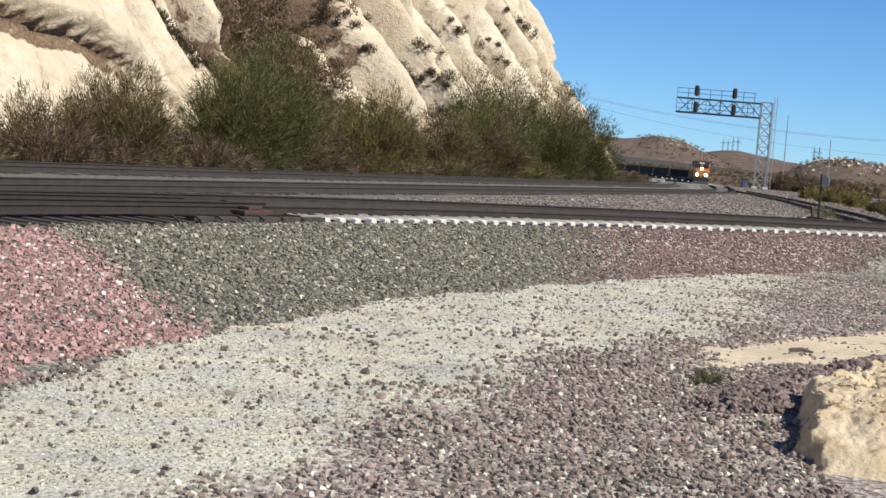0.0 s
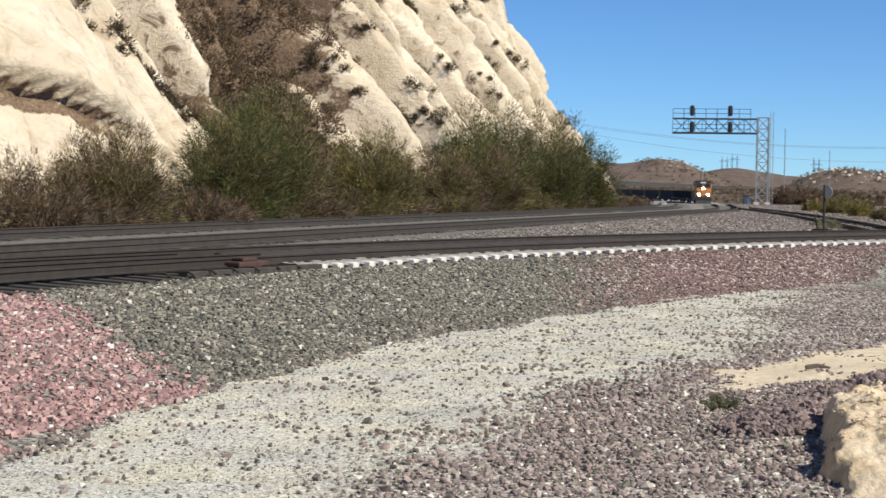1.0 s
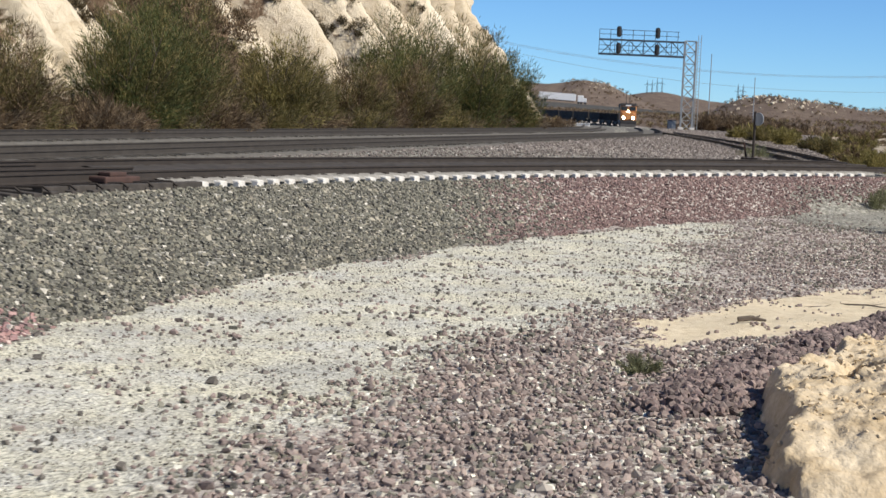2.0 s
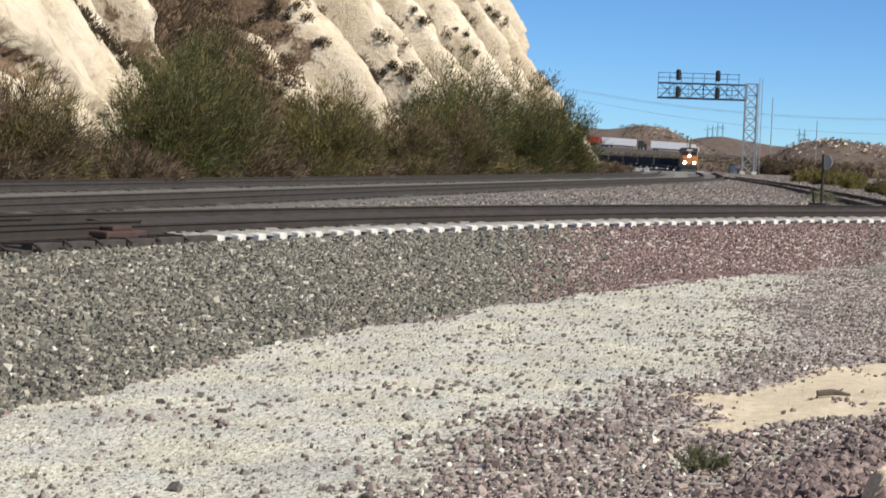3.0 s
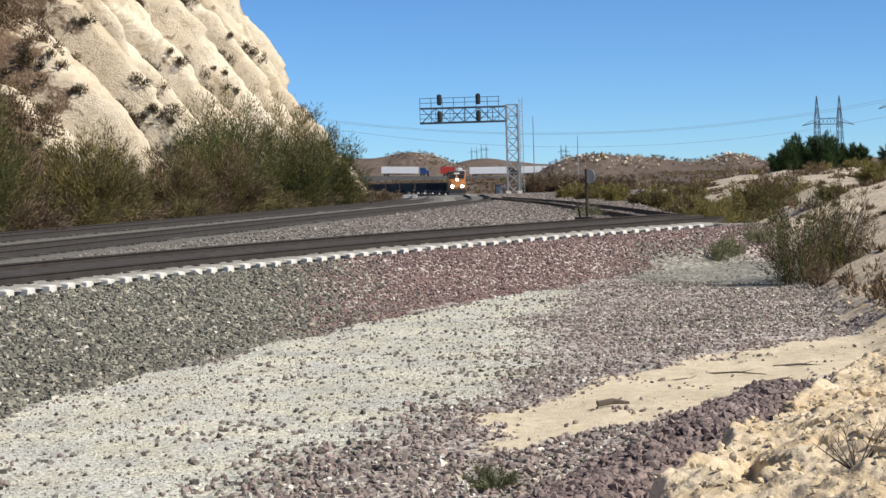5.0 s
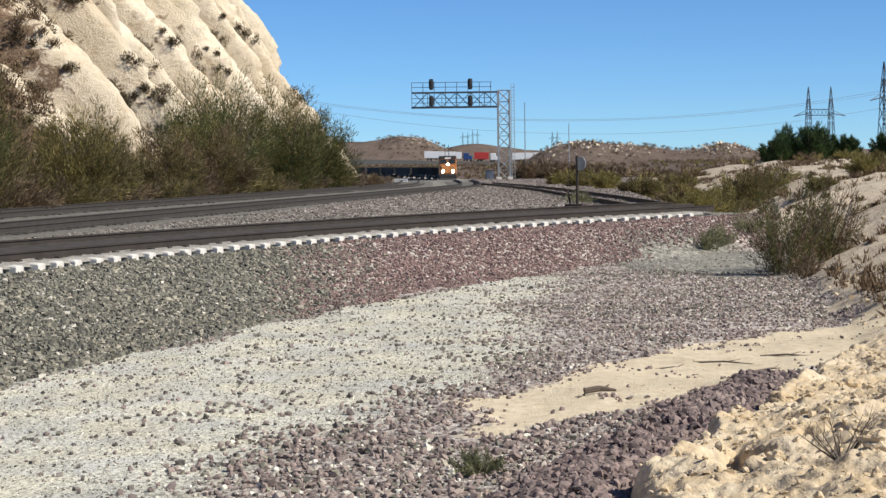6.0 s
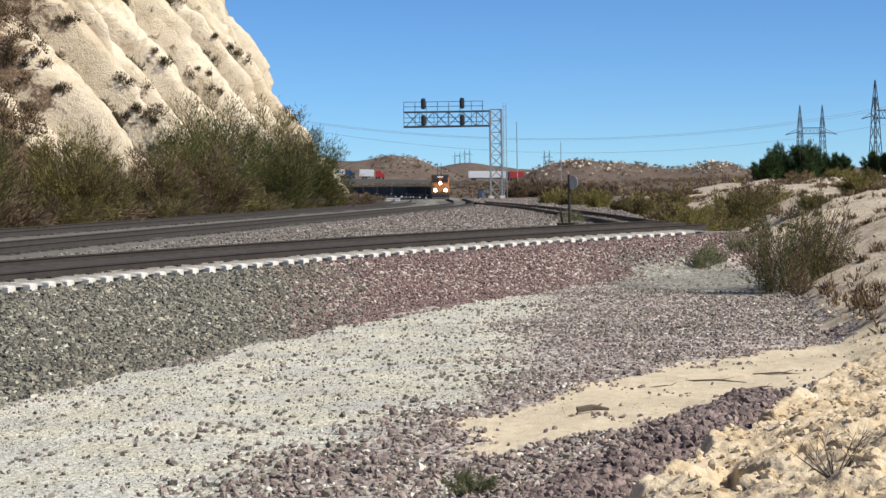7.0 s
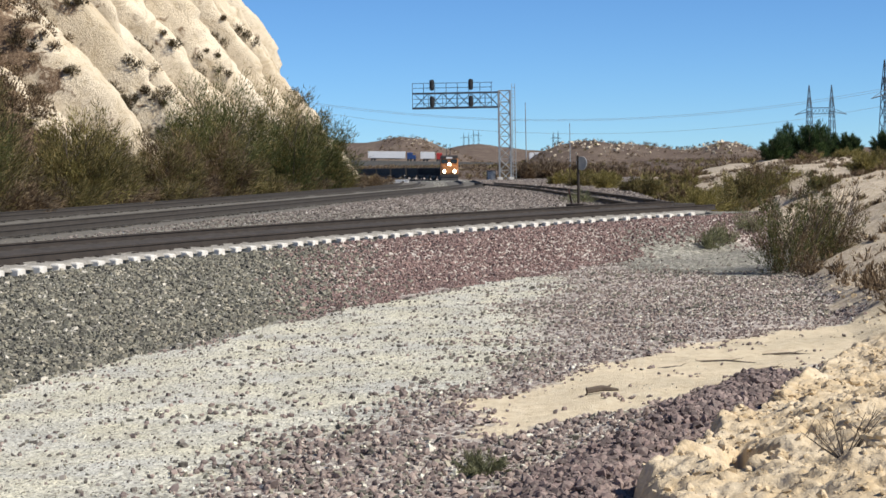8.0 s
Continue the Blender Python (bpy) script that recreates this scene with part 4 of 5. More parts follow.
def loco():
    """Nose at y = 0 pointing to -y; rail head at z = 0."""
    th = empty("locomotive", Matrix.Identity(4), "orange and black diesel locomotive with three lit headlamps", "locomotive")
    part("underframe", boxed(-1.5, 1.5, 0.3, 21.5, 0.95, 1.45, 0.06), M_LOCODARK, th)
    bm = boxed(-1.2, 1.2, 0.9, 2.6, 1.45, 2.95, 0.22)
    part("nose", bm, M_ORANGE, th)
    cabp = part("cab", boxed(-1.52, 1.52, 2.4, 5.4, 1.45, 4.45, 0.18), M_ORANGE, th)
    part("cab_roof", boxed(-1.5, 1.5, 2.3, 5.5, 4.1, 4.66, 0.12), M_LOCODARK, th)
    part("number_panel", boxed(-0.5, 0.5, 2.24, 2.34, 4.12, 4.36, 0.02), M_WHITE, th, "plain pale panel")
    for s in (-1, 1):
        part("windscreen", boxed(s * 0.78 - 0.55, s * 0.78 + 0.55, 2.36, 2.41, 3.3, 3.98, 0.01), M_GLASS, cabp)
        part("side_window", boxed(s * 1.535 - 0.01, s * 1.535 + 0.01, 3.0, 4.7, 3.2, 4.0), M_GLASS, cabp)
    part("hood", boxed(-1.0, 1.0, 5.3, 20.5, 1.45, 4.35, 0.15), M_LOCODARK, th, "grimy dark engine hood")
    part("radiator", boxed(-1.45, 1.45, 17.0, 20.6, 3.6, 4.6, 0.12), M_LOCODARK, th)
    part("fuel_tank", boxed(-1.4, 1.4, 8.5, 13.5, 0.25, 0.95, 0.15), M_LOCODARK, th)
    bm = bmesh.new()
    v = [bm.verts.new(p) for p in ((-1.45, 0.1, 0.15), (1.45, 0.1, 0.15), (1.45, 0.5, 1.2), (-1.45, 0.5, 1.2), (-1.45, 0.7, 0.15), (1.45, 0.7, 0.15), (1.45, 0.7, 1.2), (-1.45, 0.7, 1.2))]
    for f in ((0, 1, 2, 3), (5, 4, 7, 6), (4, 0, 3, 7), (1, 5, 6, 2), (3, 2, 6, 7), (4, 5, 1, 0)):
        bm.faces.new([v[i] for i in f])
    part("plough", bm, M_LOCODARK, th)
    bm = bmesh.new()
    for s in (-1.4, 1.4):
        bar(bm, (s, 0.45, 1.4), (s, 0.45, 2.5), 0.03)
        bar(bm, (s, 0.45, 2.45), (s, 2.4, 2.45), 0.03)
    bar(bm, (-1.4, 0.45, 2.4), (1.4, 0.45, 2.4), 0.03)
    part("handrail", bm, M_ORANGE, th)
    for (x, z, r, yy) in ((0, 3.1, 0.26, 2.0), (-0.86, 1.95, 0.26, 0.5), (0.86, 1.95, 0.26, 0.5)):
        part("headlamp_mount", boxed(x - r, x + r, yy + 0.06, yy + 0.36, z - r, z + r, 0.05), M_BLACK, th)
        part("headlamp", bar(bmesh.new(), (x, yy, z), (x, yy + 0.08, z), r, 16), M_LAMP, th, "lit warm white headlamp")
    for x in (-0.45, 0.2):
        part("antenna", bar(bmesh.new(), (x, 4.0, 4.6), (x, 4.0, 6.6), 0.06), M_LOCODARK, th)
    for yy in (1.9, 4.0, 6.0, 15.5, 17.5, 19.5):
        wheelset(th, 0, yy, 0.5)
    return th


def wagon():
    th = empty("gondola_wagon", Matrix.Identity(4), "grimy dark open freight wagon behind the locomotive", "freight wagon", "wagons of the train")
    part("floor_pan", boxed(-1.5, 1.5, 0.4, 15.6, 0.95, 1.15, 0.03), M_CAR, th)
    for s in (-1, 1):
        part("side_wall", boxed(s * 1.5 - 0.05, s * 1.5 + 0.05, 0.4, 15.6, 1.1, 2.6, 0.02), M_CAR, th)
        for k in range(12):
            part("side_rib", boxed(s * 1.58 - 0.05, s * 1.58 + 0.05, 0.5 + k * 1.35, 0.64 + k * 1.35, 1.1, 2.6), M_CAR, th)
    for yy in (0.4, 15.5):
        part("end_wall", boxed(-1.5, 1.5, yy, yy + 0.1, 1.1, 2.6, 0.02), M_CAR, th)
    part("load", boxed(-1.4, 1.4, 0.6, 15.4, 1.15, 2.45, 0.3), M_LOCODARK, th)
    for s in (-1, 1):
        for yy in (2.45, 13.55):
            part("bogie_frame", boxed(s * 0.95 - 0.08, s * 0.95 + 0.08, yy - 1.3, yy + 1.3, 0.3, 0.8, 0.05), M_CAR, th)
        part("side_sill", boxed(s * 1.35 - 0.05, s * 1.35 + 0.05, 4.2, 11.8, 0.55, 1.0, 0.02), M_CAR, th)
    for yy in (1.6, 3.3, 12.7, 14.4):
        wheelset(th, 0, yy, 0.5)
    return th


engine = loco()
wag = wagon()
cars = [wag] + [copy_thing(wag, Matrix.Identity(4)) for k in range(9)]

# ---------------- far road with lorries ----------------


def road_z(x):
    """The highway climbs gently to the west."""
    return 3.05 + 0.033 * max(0.0, 30 - x)


rv_ = [(x, y, z0 if top is None else road_z(x)) for x in (-150, 30, 500) for y, z0, top in ((786, -2, None), (796, 0, 1), (810, 0, 1), (820, 1.0, None))]
rf_ = [[4 * i + k, 4 * i + 4 + k, 4 * i + 5 + k, 4 * i + 1 + k] for i in (0, 1) for k in (0, 1, 2)]
road = new("road", mesh_np("road", rv_, rf_, M_ASPHALT))
tagged(road, "distant highway on a low embankment", "road", kind="structure")


def lorry(body, cab_mat, label, length=16.1):
    """Nose towards +x, front of its trailer at x = 0."""
    th = empty("lorry", Matrix.Identity(4), label, "truck", "lorries on the highway")
    part("trailer", boxed(-length, 0, -1.28, 1.28, 1.15, 4.1, 0.06), body, th)
    part("underride", boxed(1.6 - length, -1.5, -1.1, 1.1, 0.85, 1.14), M_LOCODARK, th)
    c = part("cab", boxed(0.8, 4.6, -1.2, 1.2, 0.9, 2.6, 0.15), cab_mat, th)
    part("sleeper", boxed(0.7, 3.2, -1.2, 1.2, 2.5, 3.7, 0.25), cab_mat, c)
    part("windscreen", boxed(3.0, 3.3, -1.0, 1.0, 2.62, 3.3, 0.05), M_GLASS, c)
    for x in (1.6 - length, 2.9 - length, 1.2, 2.4, 4.1):
        for s in (-1.05, 1.05):
            part("wheel", bar(bmesh.new(), (x, s - 0.15, 0.5), (x, s + 0.15, 0.5), 0.5, 14), M_BLACK, th)
    return th


LORRIES = [(lorry(M_WHITE, M_WHITE, "white lorry with a long white trailer"), -155 + 180), (lorry(M_WHITE, M_LOCODARK, "dark lorry with a long white trailer"), -66),
           (lorry(M_RED, M_WHITE, "white lorry with a short red container", 6.2), -150), (lorry(M_WHITE, M_BLUE, "blue lorry with a long white trailer"), -222),
           (lorry(M_WHITE, M_RED, "red lorry with a short white box", 6.2), -455), (lorry(M_WHITE, M_BLUE, "blue lorry with a long white trailer"), -507)]

# ---------------- loose stone ----------------
CHIP_V = np.array([(-1, -1, -1), (1, -1, -1), (1, 1, -1), (-1, 1, -1), (-1, -1, 1), (1, -1, 1), (1, 1, 1), (-1, 1, 1)]) / 1.45
CHIP_F = np.array([(0, 2, 1), (0, 3, 2), (4, 5, 6), (4, 6, 7), (0, 1, 5), (0, 5, 4), (1, 2, 6), (1, 6, 5), (2, 3, 7), (2, 7, 6), (3, 0, 4), (3, 4, 7)])
OCT_V = np.array([(1, 0, 0), (-1, 0, 0), (0, 1, 0), (0, -1, 0), (0, 0, 1), (0, 0, -1)], float)
OCT_F = np.array([(0, 2, 4), (2, 1, 4), (1, 3, 4), (3, 0, 4), (2, 0, 5), (1, 2, 5), (3, 1, 5), (0, 3, 5)])
_ico = bmesh.new()
bmesh.ops.create_icosphere(_ico, subdivisions=1, radius=1.0)
ICO_V = np.array([v.co[:] for v in _ico.verts])
ICO_F = np.array([[v.index for v in f.verts] for f in _ico.faces])
_ico.free()


def rubble(name, label, x, y, z, size, mat, fine=True, parent=None, flat=0.75):
    """Broken stones at the given places, each turned, stretched and chipped its own way."""
    n = len(x)
    V, F = (ICO_V, ICO_F) if fine == 2 else (CHIP_V, CHIP_F) if fine else (OCT_V, OCT_F)
    v = V[None] * (1 + RNG.uniform(-0.42 if fine == 2 else -0.34, 0.22, (n, len(V), 1))) + RNG.uniform(-0.16, 0.16, (n, len(V), 3))
    v = v * RNG.uniform(0.58, 1.15, (n, 1, 3)) * [1, 1, flat] * size[:, None, None]
    a, b = RNG.uniform(0, 6.28, n), RNG.uniform(-1.2, 1.2, n)
    ca_, sa_, cb_, sb_ = np.cos(a)[:, None], np.sin(a)[:, None], np.cos(b)[:, None], np.sin(b)[:, None]
    X, Y, Z = v[..., 0], v[..., 1] * cb_ - v[..., 2] * sb_, v[..., 1] * sb_ + v[..., 2] * cb_
    v = np.stack([X * ca_ - Y * sa_ + x[:, None], X * sa_ + Y * ca_ + y[:, None], Z + z[:, None]], -1)
    f = (F[None] + (np.arange(n) * len(V))[:, None, None]).reshape(-1, 3)
    me = mesh_np(name, v.reshape(-1, 3), f, mat)
    ob = new(name, me)
    tagged(ob, label, "gravel", kind="stuff")
    return ob


def strewn(n, x0, x1, y0, y1):
    x, y = RNG.uniform(x0, x1, n), RNG.uniform(y0, y1, n)
    k = (x > -0.43 * (y + 7) - 0.8) & (x < 0.27 * y + 1.2)
    return x[k], y[k]


SX, SY = strewn(450000, -17, 12, 4.6, 62)
SC = cover(SX, SY)
SS, SU = near_side(SX, SY)
SW = np.interp(SU, [-22, 0, 10, 20, 30, 36], [5.5, 3.9, 3.4, 2.6, 2.6, 2.6])
NEAR = np.clip(1.25 - (SY - 10) / 42, 0.3, 1)
DICE = RNG.random(len(SX))
PATCH = fbm(SX * 0.9, SY * 0.9, 61)
MOUNDED = (SX > mound_x(SY) + 0.15) & (SY < 26) & (SY > 8)
GSAND = step(grey_sand(SX, SY) + 0.35 * PATCH, 0.2, 0.7)
DICE2 = RNG.random(len(SX))
PALE = step(SC[:, 0] + 0.5 * PATCH, 0.1, 0.95)
white_k = (DICE2 < PALE) & ~MOUNDED & (SS > SW - 0.3 + 0.7 * PATCH) & (DICE2 > GSAND)
sand_k = (SC[:, 2] + 1.0 * (DICE - 0.5) + 0.6 * PATCH > 0.42) | (SC[:, 3] > 0.5)
shoulder = (SS > 0.1) & (SS <= SW + 0.5 * PATCH) & ~sand_k & (DICE2 > GSAND * step(SS, 0.8, 2.2))
pink = shoulder & (SU + 0.7 * SS + PATCH + 1.6 * (DICE - 0.5) < -10.2)
purple_sh = shoulder & (SU + 1.7 * SS + 2.2 * PATCH + 7.0 * (DICE - 0.5) > 11) & ~pink
grey = shoulder & ~pink & ~purple_sh
purple = (SS > SW) & ~white_k & ~sand_k & ~MOUNDED & (DICE2 > 0.95 * GSAND)


def lay(name, label, k, mat, lo, hi, sink=0.3, fine=True, skew=1.0):
    x, y = SX[k], SY[k]
    size = (lo + (hi - lo) * RNG.random(len(x)) ** skew) * (1 + 0.5 * (RNG.random(len(x)) > 0.95))
    rubble(name, label, x, y, land(x, y) + size * (0.62 - sink), size, mat, fine)


lay("grey_ballast", "grey green broken ballast on the track shoulder", grey & (DICE < 0.95), M_GREY_ST, 0.026, 0.05)
lay("pink_ballast", "fresh pink ballast on the track shoulder", pink & (DICE < 0.95), M_PINK_ST, 0.026, 0.05)
lay("purple_ballast", "dull purple ballast along the track shoulder", purple_sh & (DICE < 0.9), M_RED_ST, 0.026, 0.048)
lay("purple_ballast", "loose purple ballast strewn over the ground", purple & (DICE < 0.56 * NEAR) & (SY < 21), M_PURP_ST, 0.02, 0.046, 0.3, 2)
lay("purple_ballast", "loose purple ballast thinning out over pale fines", purple & (DICE < 0.45 * NEAR) & (SY >= 21), M_PURP_ST, 0.015, 0.036, 0.35)
lay("pale_gravel", "pale stones mixed into the loose purple ballast", purple & (DICE > 0.56) & (DICE < 0.56 + 0.13 * NEAR), M_WHITE_ST, 0.009, 0.024)
lay("mixed_gravel", "grey stones mixed into the loose purple ballast", purple & (DICE > 1 - 0.24 * NEAR), M_GREY_ST, 0.014, 0.04)
lay("pale_gravel", "pale grey crushed gravel over the flat ground", white_k & (DICE < 0.3), M_WHITE_ST, 0.006, 0.014, 0.42, False)
lay("dark_grit", "small dark grit sprinkled over the pale gravel", white_k & (DICE > 0.4) & (DICE < 0.62 + 0.5 * PATCH), M_GREY_ST, 0.006, 0.017, 0.35, False)
lay("stray_ballast", "scattered dark stones lying on the pale gravel", white_k & (DICE > 0.93), M_STRAY_ST, 0.009, 0.04, 0.3, True, 2.6)
lay("stray_ballast", "scattered purple stones lying on the pale gravel and sand", (white_k | ((SC[:, 2] > 0.45) & (PATCH > 0.15))) & (DICE > 0.885) & (DICE < 0.9) & ~MOUNDED, M_PURP_ST, 0.01, 0.042, 0.3, True, 2.4)
# heap of ballast beside the mound
hx, hy = RNG.uniform(0.0, 4.2, 26000), RNG.uniform(12.2, 21.2, 26000)
t_ = np.clip(((hx - 0.75) * 2.95 + (hy - 13) * 7.3) / (2.95 ** 2 + 7.3 ** 2), 0, 1)
hd = np.hypot(hx - 0.75 - t_ * 2.95, hy - 13 - t_ * 7.3)
hk = (hd < 0.6 + 0.35 * fbm(hx * 0.7, hy * 0.7, 64) + 0.2 * fbm(hx, hy, 63)) & (hx < mound_x(hy) + 0.1 - 0.15 * (hy < 16.5))
hx, hy = hx[hk], hy[hk]
hs = RNG.uniform(0.036, 0.066, len(hx))
rubble("ballast_heap", "heap of coarse purple ballast stones", hx, hy, land(hx, hy) + hs * RNG.uniform(0.1, 1.1, len(hx)), hs, M_HEAP_ST, 2)
# stones on the flat between the tracks
fx, fy = strewn(120000, -14, 22, 22, 188)
fs_, fu_ = near_side(fx, fy)
fo = fx - main_x(fy)
fk = (fs_ < -3.0) & (fo > 0.3) & (fx < toe_x(fy) - 0.5)
fx, fy = fx[fk], fy[fk]
fz = RNG.uniform(0.025, 0.055, len(fx)) * (1 + 0.012 * np.clip(fy - 40, 0, None))
rubble("track_gravel", "brown grey gravel between the tracks", fx, fy, land(fx, fy) + fz * 0.3, fz, M_YARD_ST, False, None, 0.5)

# ---------------- dug earth mound ----------------


def mound_z(x, y):
    e = x - mound_x(y) + 0.26 * fbm(x * 0.9, y * 0.9, 71, 3) + 0.13 * fbm(x * 2.6, y * 2.6, 73, 3)
    top = step(e, 0.15, 0.5)
    far_low = 1 - 0.55 * step(y, 14.5, 20)
    h = far_low * (0.48 * step(e, -0.02, 0.2) + 0.45 * np.clip(e / 2.3, 0, 1)) + 0.2 * step(e, 2.0, 4.0)
    h = h + top * (0.1 * fbm(x * 1.0, y * 1.0, 77, 2) - 0.13 * abs(fbm(x * 1.9, y * 1.4, 75, 3))) + step(e, 0, 0.2) * (0.075 * fbm(x * 4, y * 4, 79, 4) + 0.035 * fbm(x * 13, y * 13, 84, 3))
    # hollows dug into the near flank
    wob = 0.9 * fbm(x * 3.2, y * 2.2, 80)
    for bx_, by_, rx_, ry_, dp in ((2.1, 13.2, 0.26, 0.6, 0.5), (2.75, 13.6, 0.2, 0.3, 0.3), (3.4, 16.8, 0.12, 0.6, 0.2)):
        h = h - dp * (1 - step(np.hypot((x - bx_) / rx_, (y - by_) / ry_) + wob, 0.6, 1.15))
    fade = step(y, 8.6, 10.6) * (1 - step(y, 24, 28))
    return (h - 0.1) * fade - 0.15 * (1 - fade)


me_, my_ = np.meshgrid(np.concatenate([np.arange(-0.6, 2.6, 0.02), np.arange(2.6, 5.0, 0.06)]), np.arange(8.2, 28.2, 0.032), indexing="ij")
mx_ = mound_x(my_) + me_
mz_ = land(mx_, my_) + mound_z(mx_, my_)
mound = new("earth_mound", mesh_np("earth_mound", np.stack([mx_.ravel(), my_.ravel(), mz_.ravel()], 1), grid_faces(*mx_.shape), M_DIRT, True))
tagged(mound, "crumbly tan earth mound with dug dark hollows", "earth mound", kind="structure")
cx, cy = RNG.uniform(0.8, 6.5, 16000), RNG.uniform(10, 24, 16000)
ck = (cx > mound_x(cy) - 0.1)
cx, cy = cx[ck], cy[ck]
cs = 0.006 + 0.045 * RNG.random(len(cx)) ** 7
rubble("dirt_clods", "loose clods of tan earth on the mound", cx, cy, land(cx, cy) + mound_z(cx, cy) + cs * 0.2, cs, M_DIRT, 2)
sx3, sy3 = RNG.uniform(5, 17, 7000), RNG.uniform(22, 75, 7000)
sk = (sx3 > toe_x(sy3) + 0.2)
sx3, sy3 = sx3[sk], sy3[sk]
ss3 = 0.012 + 0.05 * RNG.random(len(sx3)) ** 6
rubble("bank_stones", "small stones lying on the earth bank", sx3, sy3, land(sx3, sy3) + ss3 * 0.3, ss3, M_DIRT)

# ---------------- weeds and shrubs beside the stand ----------------


def on_ground(x, y):
    return float(land(x, y)) - 0.03


def dead_weed(x, y, z, h, seed):
    rng2 = np.random.default_rng(seed)
    th = empty("dead_weed", pose(x, y, z), "leafless grey dead weed on the earth mound", "weed")
    bm = bmesh.new()
    for k in range(11):
        a = rng2.uniform(0, 6.28)
        o = Vector((math.cos(a), math.sin(a), 0)) * h * rng2.uniform(0.2, 0.8)
        top = o + Vector((0, 0, h * rng2.uniform(0.4, 1)))
        bar(bm, (0, 0, -0.03), top * 0.5 + Vector((0, 0, -0.02)), 0.006, 4, 0.005)
        bar(bm, top * 0.5 + Vector((0, 0, -0.02)), top, 0.005, 4, 0.002)
        for j in range(3):
            s = top * rng2.uniform(0.5, 0.9)
            bar(bm, s, s + Vector((rng2.normal() * 0.08, rng2.normal() * 0.08, 0.1)), 0.003, 3, 0.001)
    part("stalk", bm, M_BARK, th)


dead_weed(2.62, 12.1, float(land(2.62, 12.1) + mound_z(2.62, 12.1)), 0.38, 1)
shrub("weed_tuft", "low grey green weed growing in the ballast", "weed", 0.28, 15.35, on_ground(0.28, 15.35), 0.27, 0.52, M_SAGE, 501, 3200, 0.028, 50, "", None, 0.6, 0.12)
for k, (x, y, h, w, m, c) in enumerate([(7.7, 41.6, 2.2, 1.7, M_LEAF, 8000), (8.4, 42.8, 2.5, 1.9, M_LEAF, 8000), (9.2, 43.8, 2.5, 1.9, M_OLIVE, 8000), (8.0, 40.2, 0.7, 0.8, M_BROWN, 1600), (9.4, 45.5, 1.5, 1.2, M_BROWN, 2000)]):
    shrub("bank_shrub", "sparse upright olive green shrub at the foot of the earth bank", "bush", x, y, on_ground(x, y), h, w, m, 520 + k, c, 0.04, 46, "shrubs by the bank", M_BROWN, 0.55, 0.16)
for k, (x, y, h, w) in enumerate([(7.5, 52.2, 0.7, 1.2), (8.3, 53.4, 0.75, 1.3), (9.2, 55.5, 0.8, 1.4), (5.6, 76, 0.6, 1.6)]):
    shrub("weed_clump", "low grey green weeds beside the track end", "bush", x, y, on_ground(x, y), h, w, M_SAGE, 540 + k, 2000, 0.04, 30, "weeds by the track")
YEL = [(9.9, 71, 1.9, 3.4), (11.3, 73, 2.5, 3.8), (12.7, 75, 2.4, 3.8), (13.9, 79, 2.4, 3.8), (17.4, 75, 1.3, 2.6), (19.8, 84, 1.5, 3.0), (12.3, 76, 1.7, 2.6), (11.2, 82, 1.9, 2.8), (13.6, 86, 1.9, 3.0), (12.2, 95, 2.0, 3.0), (10.9, 104, 1.5, 2.6), (14.5, 118, 2.0, 3.2), (9.0, 140, 1.6, 3), (11.5, 148, 2.0, 3.4), (14.0, 155, 1.8, 3), (25.5, 128, 1.6, 3.5), (31, 140, 1.5, 3.6), (14.5, 70, 0.9, 2.0), (33, 150, 1.3, 3), (9.9, 78, 1.5, 2.4), (10.6, 84, 1.7, 2.6), (12, 89, 1.8, 2.6), (11, 98, 2.0, 2.8), (13, 101, 2.0, 2.8), (12.6, 108, 2.0, 3), (14.5, 111, 2.0, 3), (14, 121, 2.1, 3.2), (16.5, 124, 1.9, 3.2), (10.2, 115, 1.7, 3), (9.6, 128, 1.8, 3), (15.6, 131, 2, 3.4), (18.5, 136, 1.8, 3.4), (11.6, 134, 1.9, 3)]
for k, (x, y, h, w) in enumerate(YEL):
    m = (M_YELLOW, M_OLIVE, M_OLIVE, M_BROWN)[k % 4]
    shrub("desert_bush", "rounded yellow green desert bush on dry soil" if k % 4 == 0 else "rounded olive brown desert bush on dry soil", "bush", x, y, on_ground(x, y), h * 0.62, w * 0.8, m, 560 + k, 7000, 0.045 + 0.00025 * y, 44, "desert bushes", M_YELLOW if k % 2 else None)
for k, (x, y, h, w) in enumerate([(10.5, 228, 2.6, 5), (13, 235, 3.2, 6), (16, 240, 3.2, 6), (19.5, 245, 2.6, 6), (24, 250, 2.0, 6), (30, 255, 1.8, 6), (13, 215, 1.8, 4), (19, 222, 1.7, 5), (38, 262, 1.8, 7), (47, 270, 1.8, 7)]):
    shrub("thicket", "dense dark brown leafless thicket", "bush", x, y, on_ground(x, y), h, w, M_BROWN, 600 + k, 8000, 0.16, 50, "thickets")
for k, (x, y, h, w) in enumerate([(30.4, 168, 2.6, 3.0), (32, 170, 3.5, 3.6), (34, 169, 3.9, 3.8), (35.8, 171, 3.0, 3.2), (37.4, 170, 2.4, 2.8), (41.6, 173, 2.6, 2.8), (43.6, 172, 3.2, 3.2)]):
    shrub("tree", "dense dark green tree on top of the bank", "tree", x, y, on_ground(x, y), h, w, M_DKTREE, 620 + k, 11000, 0.15, 46, "dark trees on the bank")
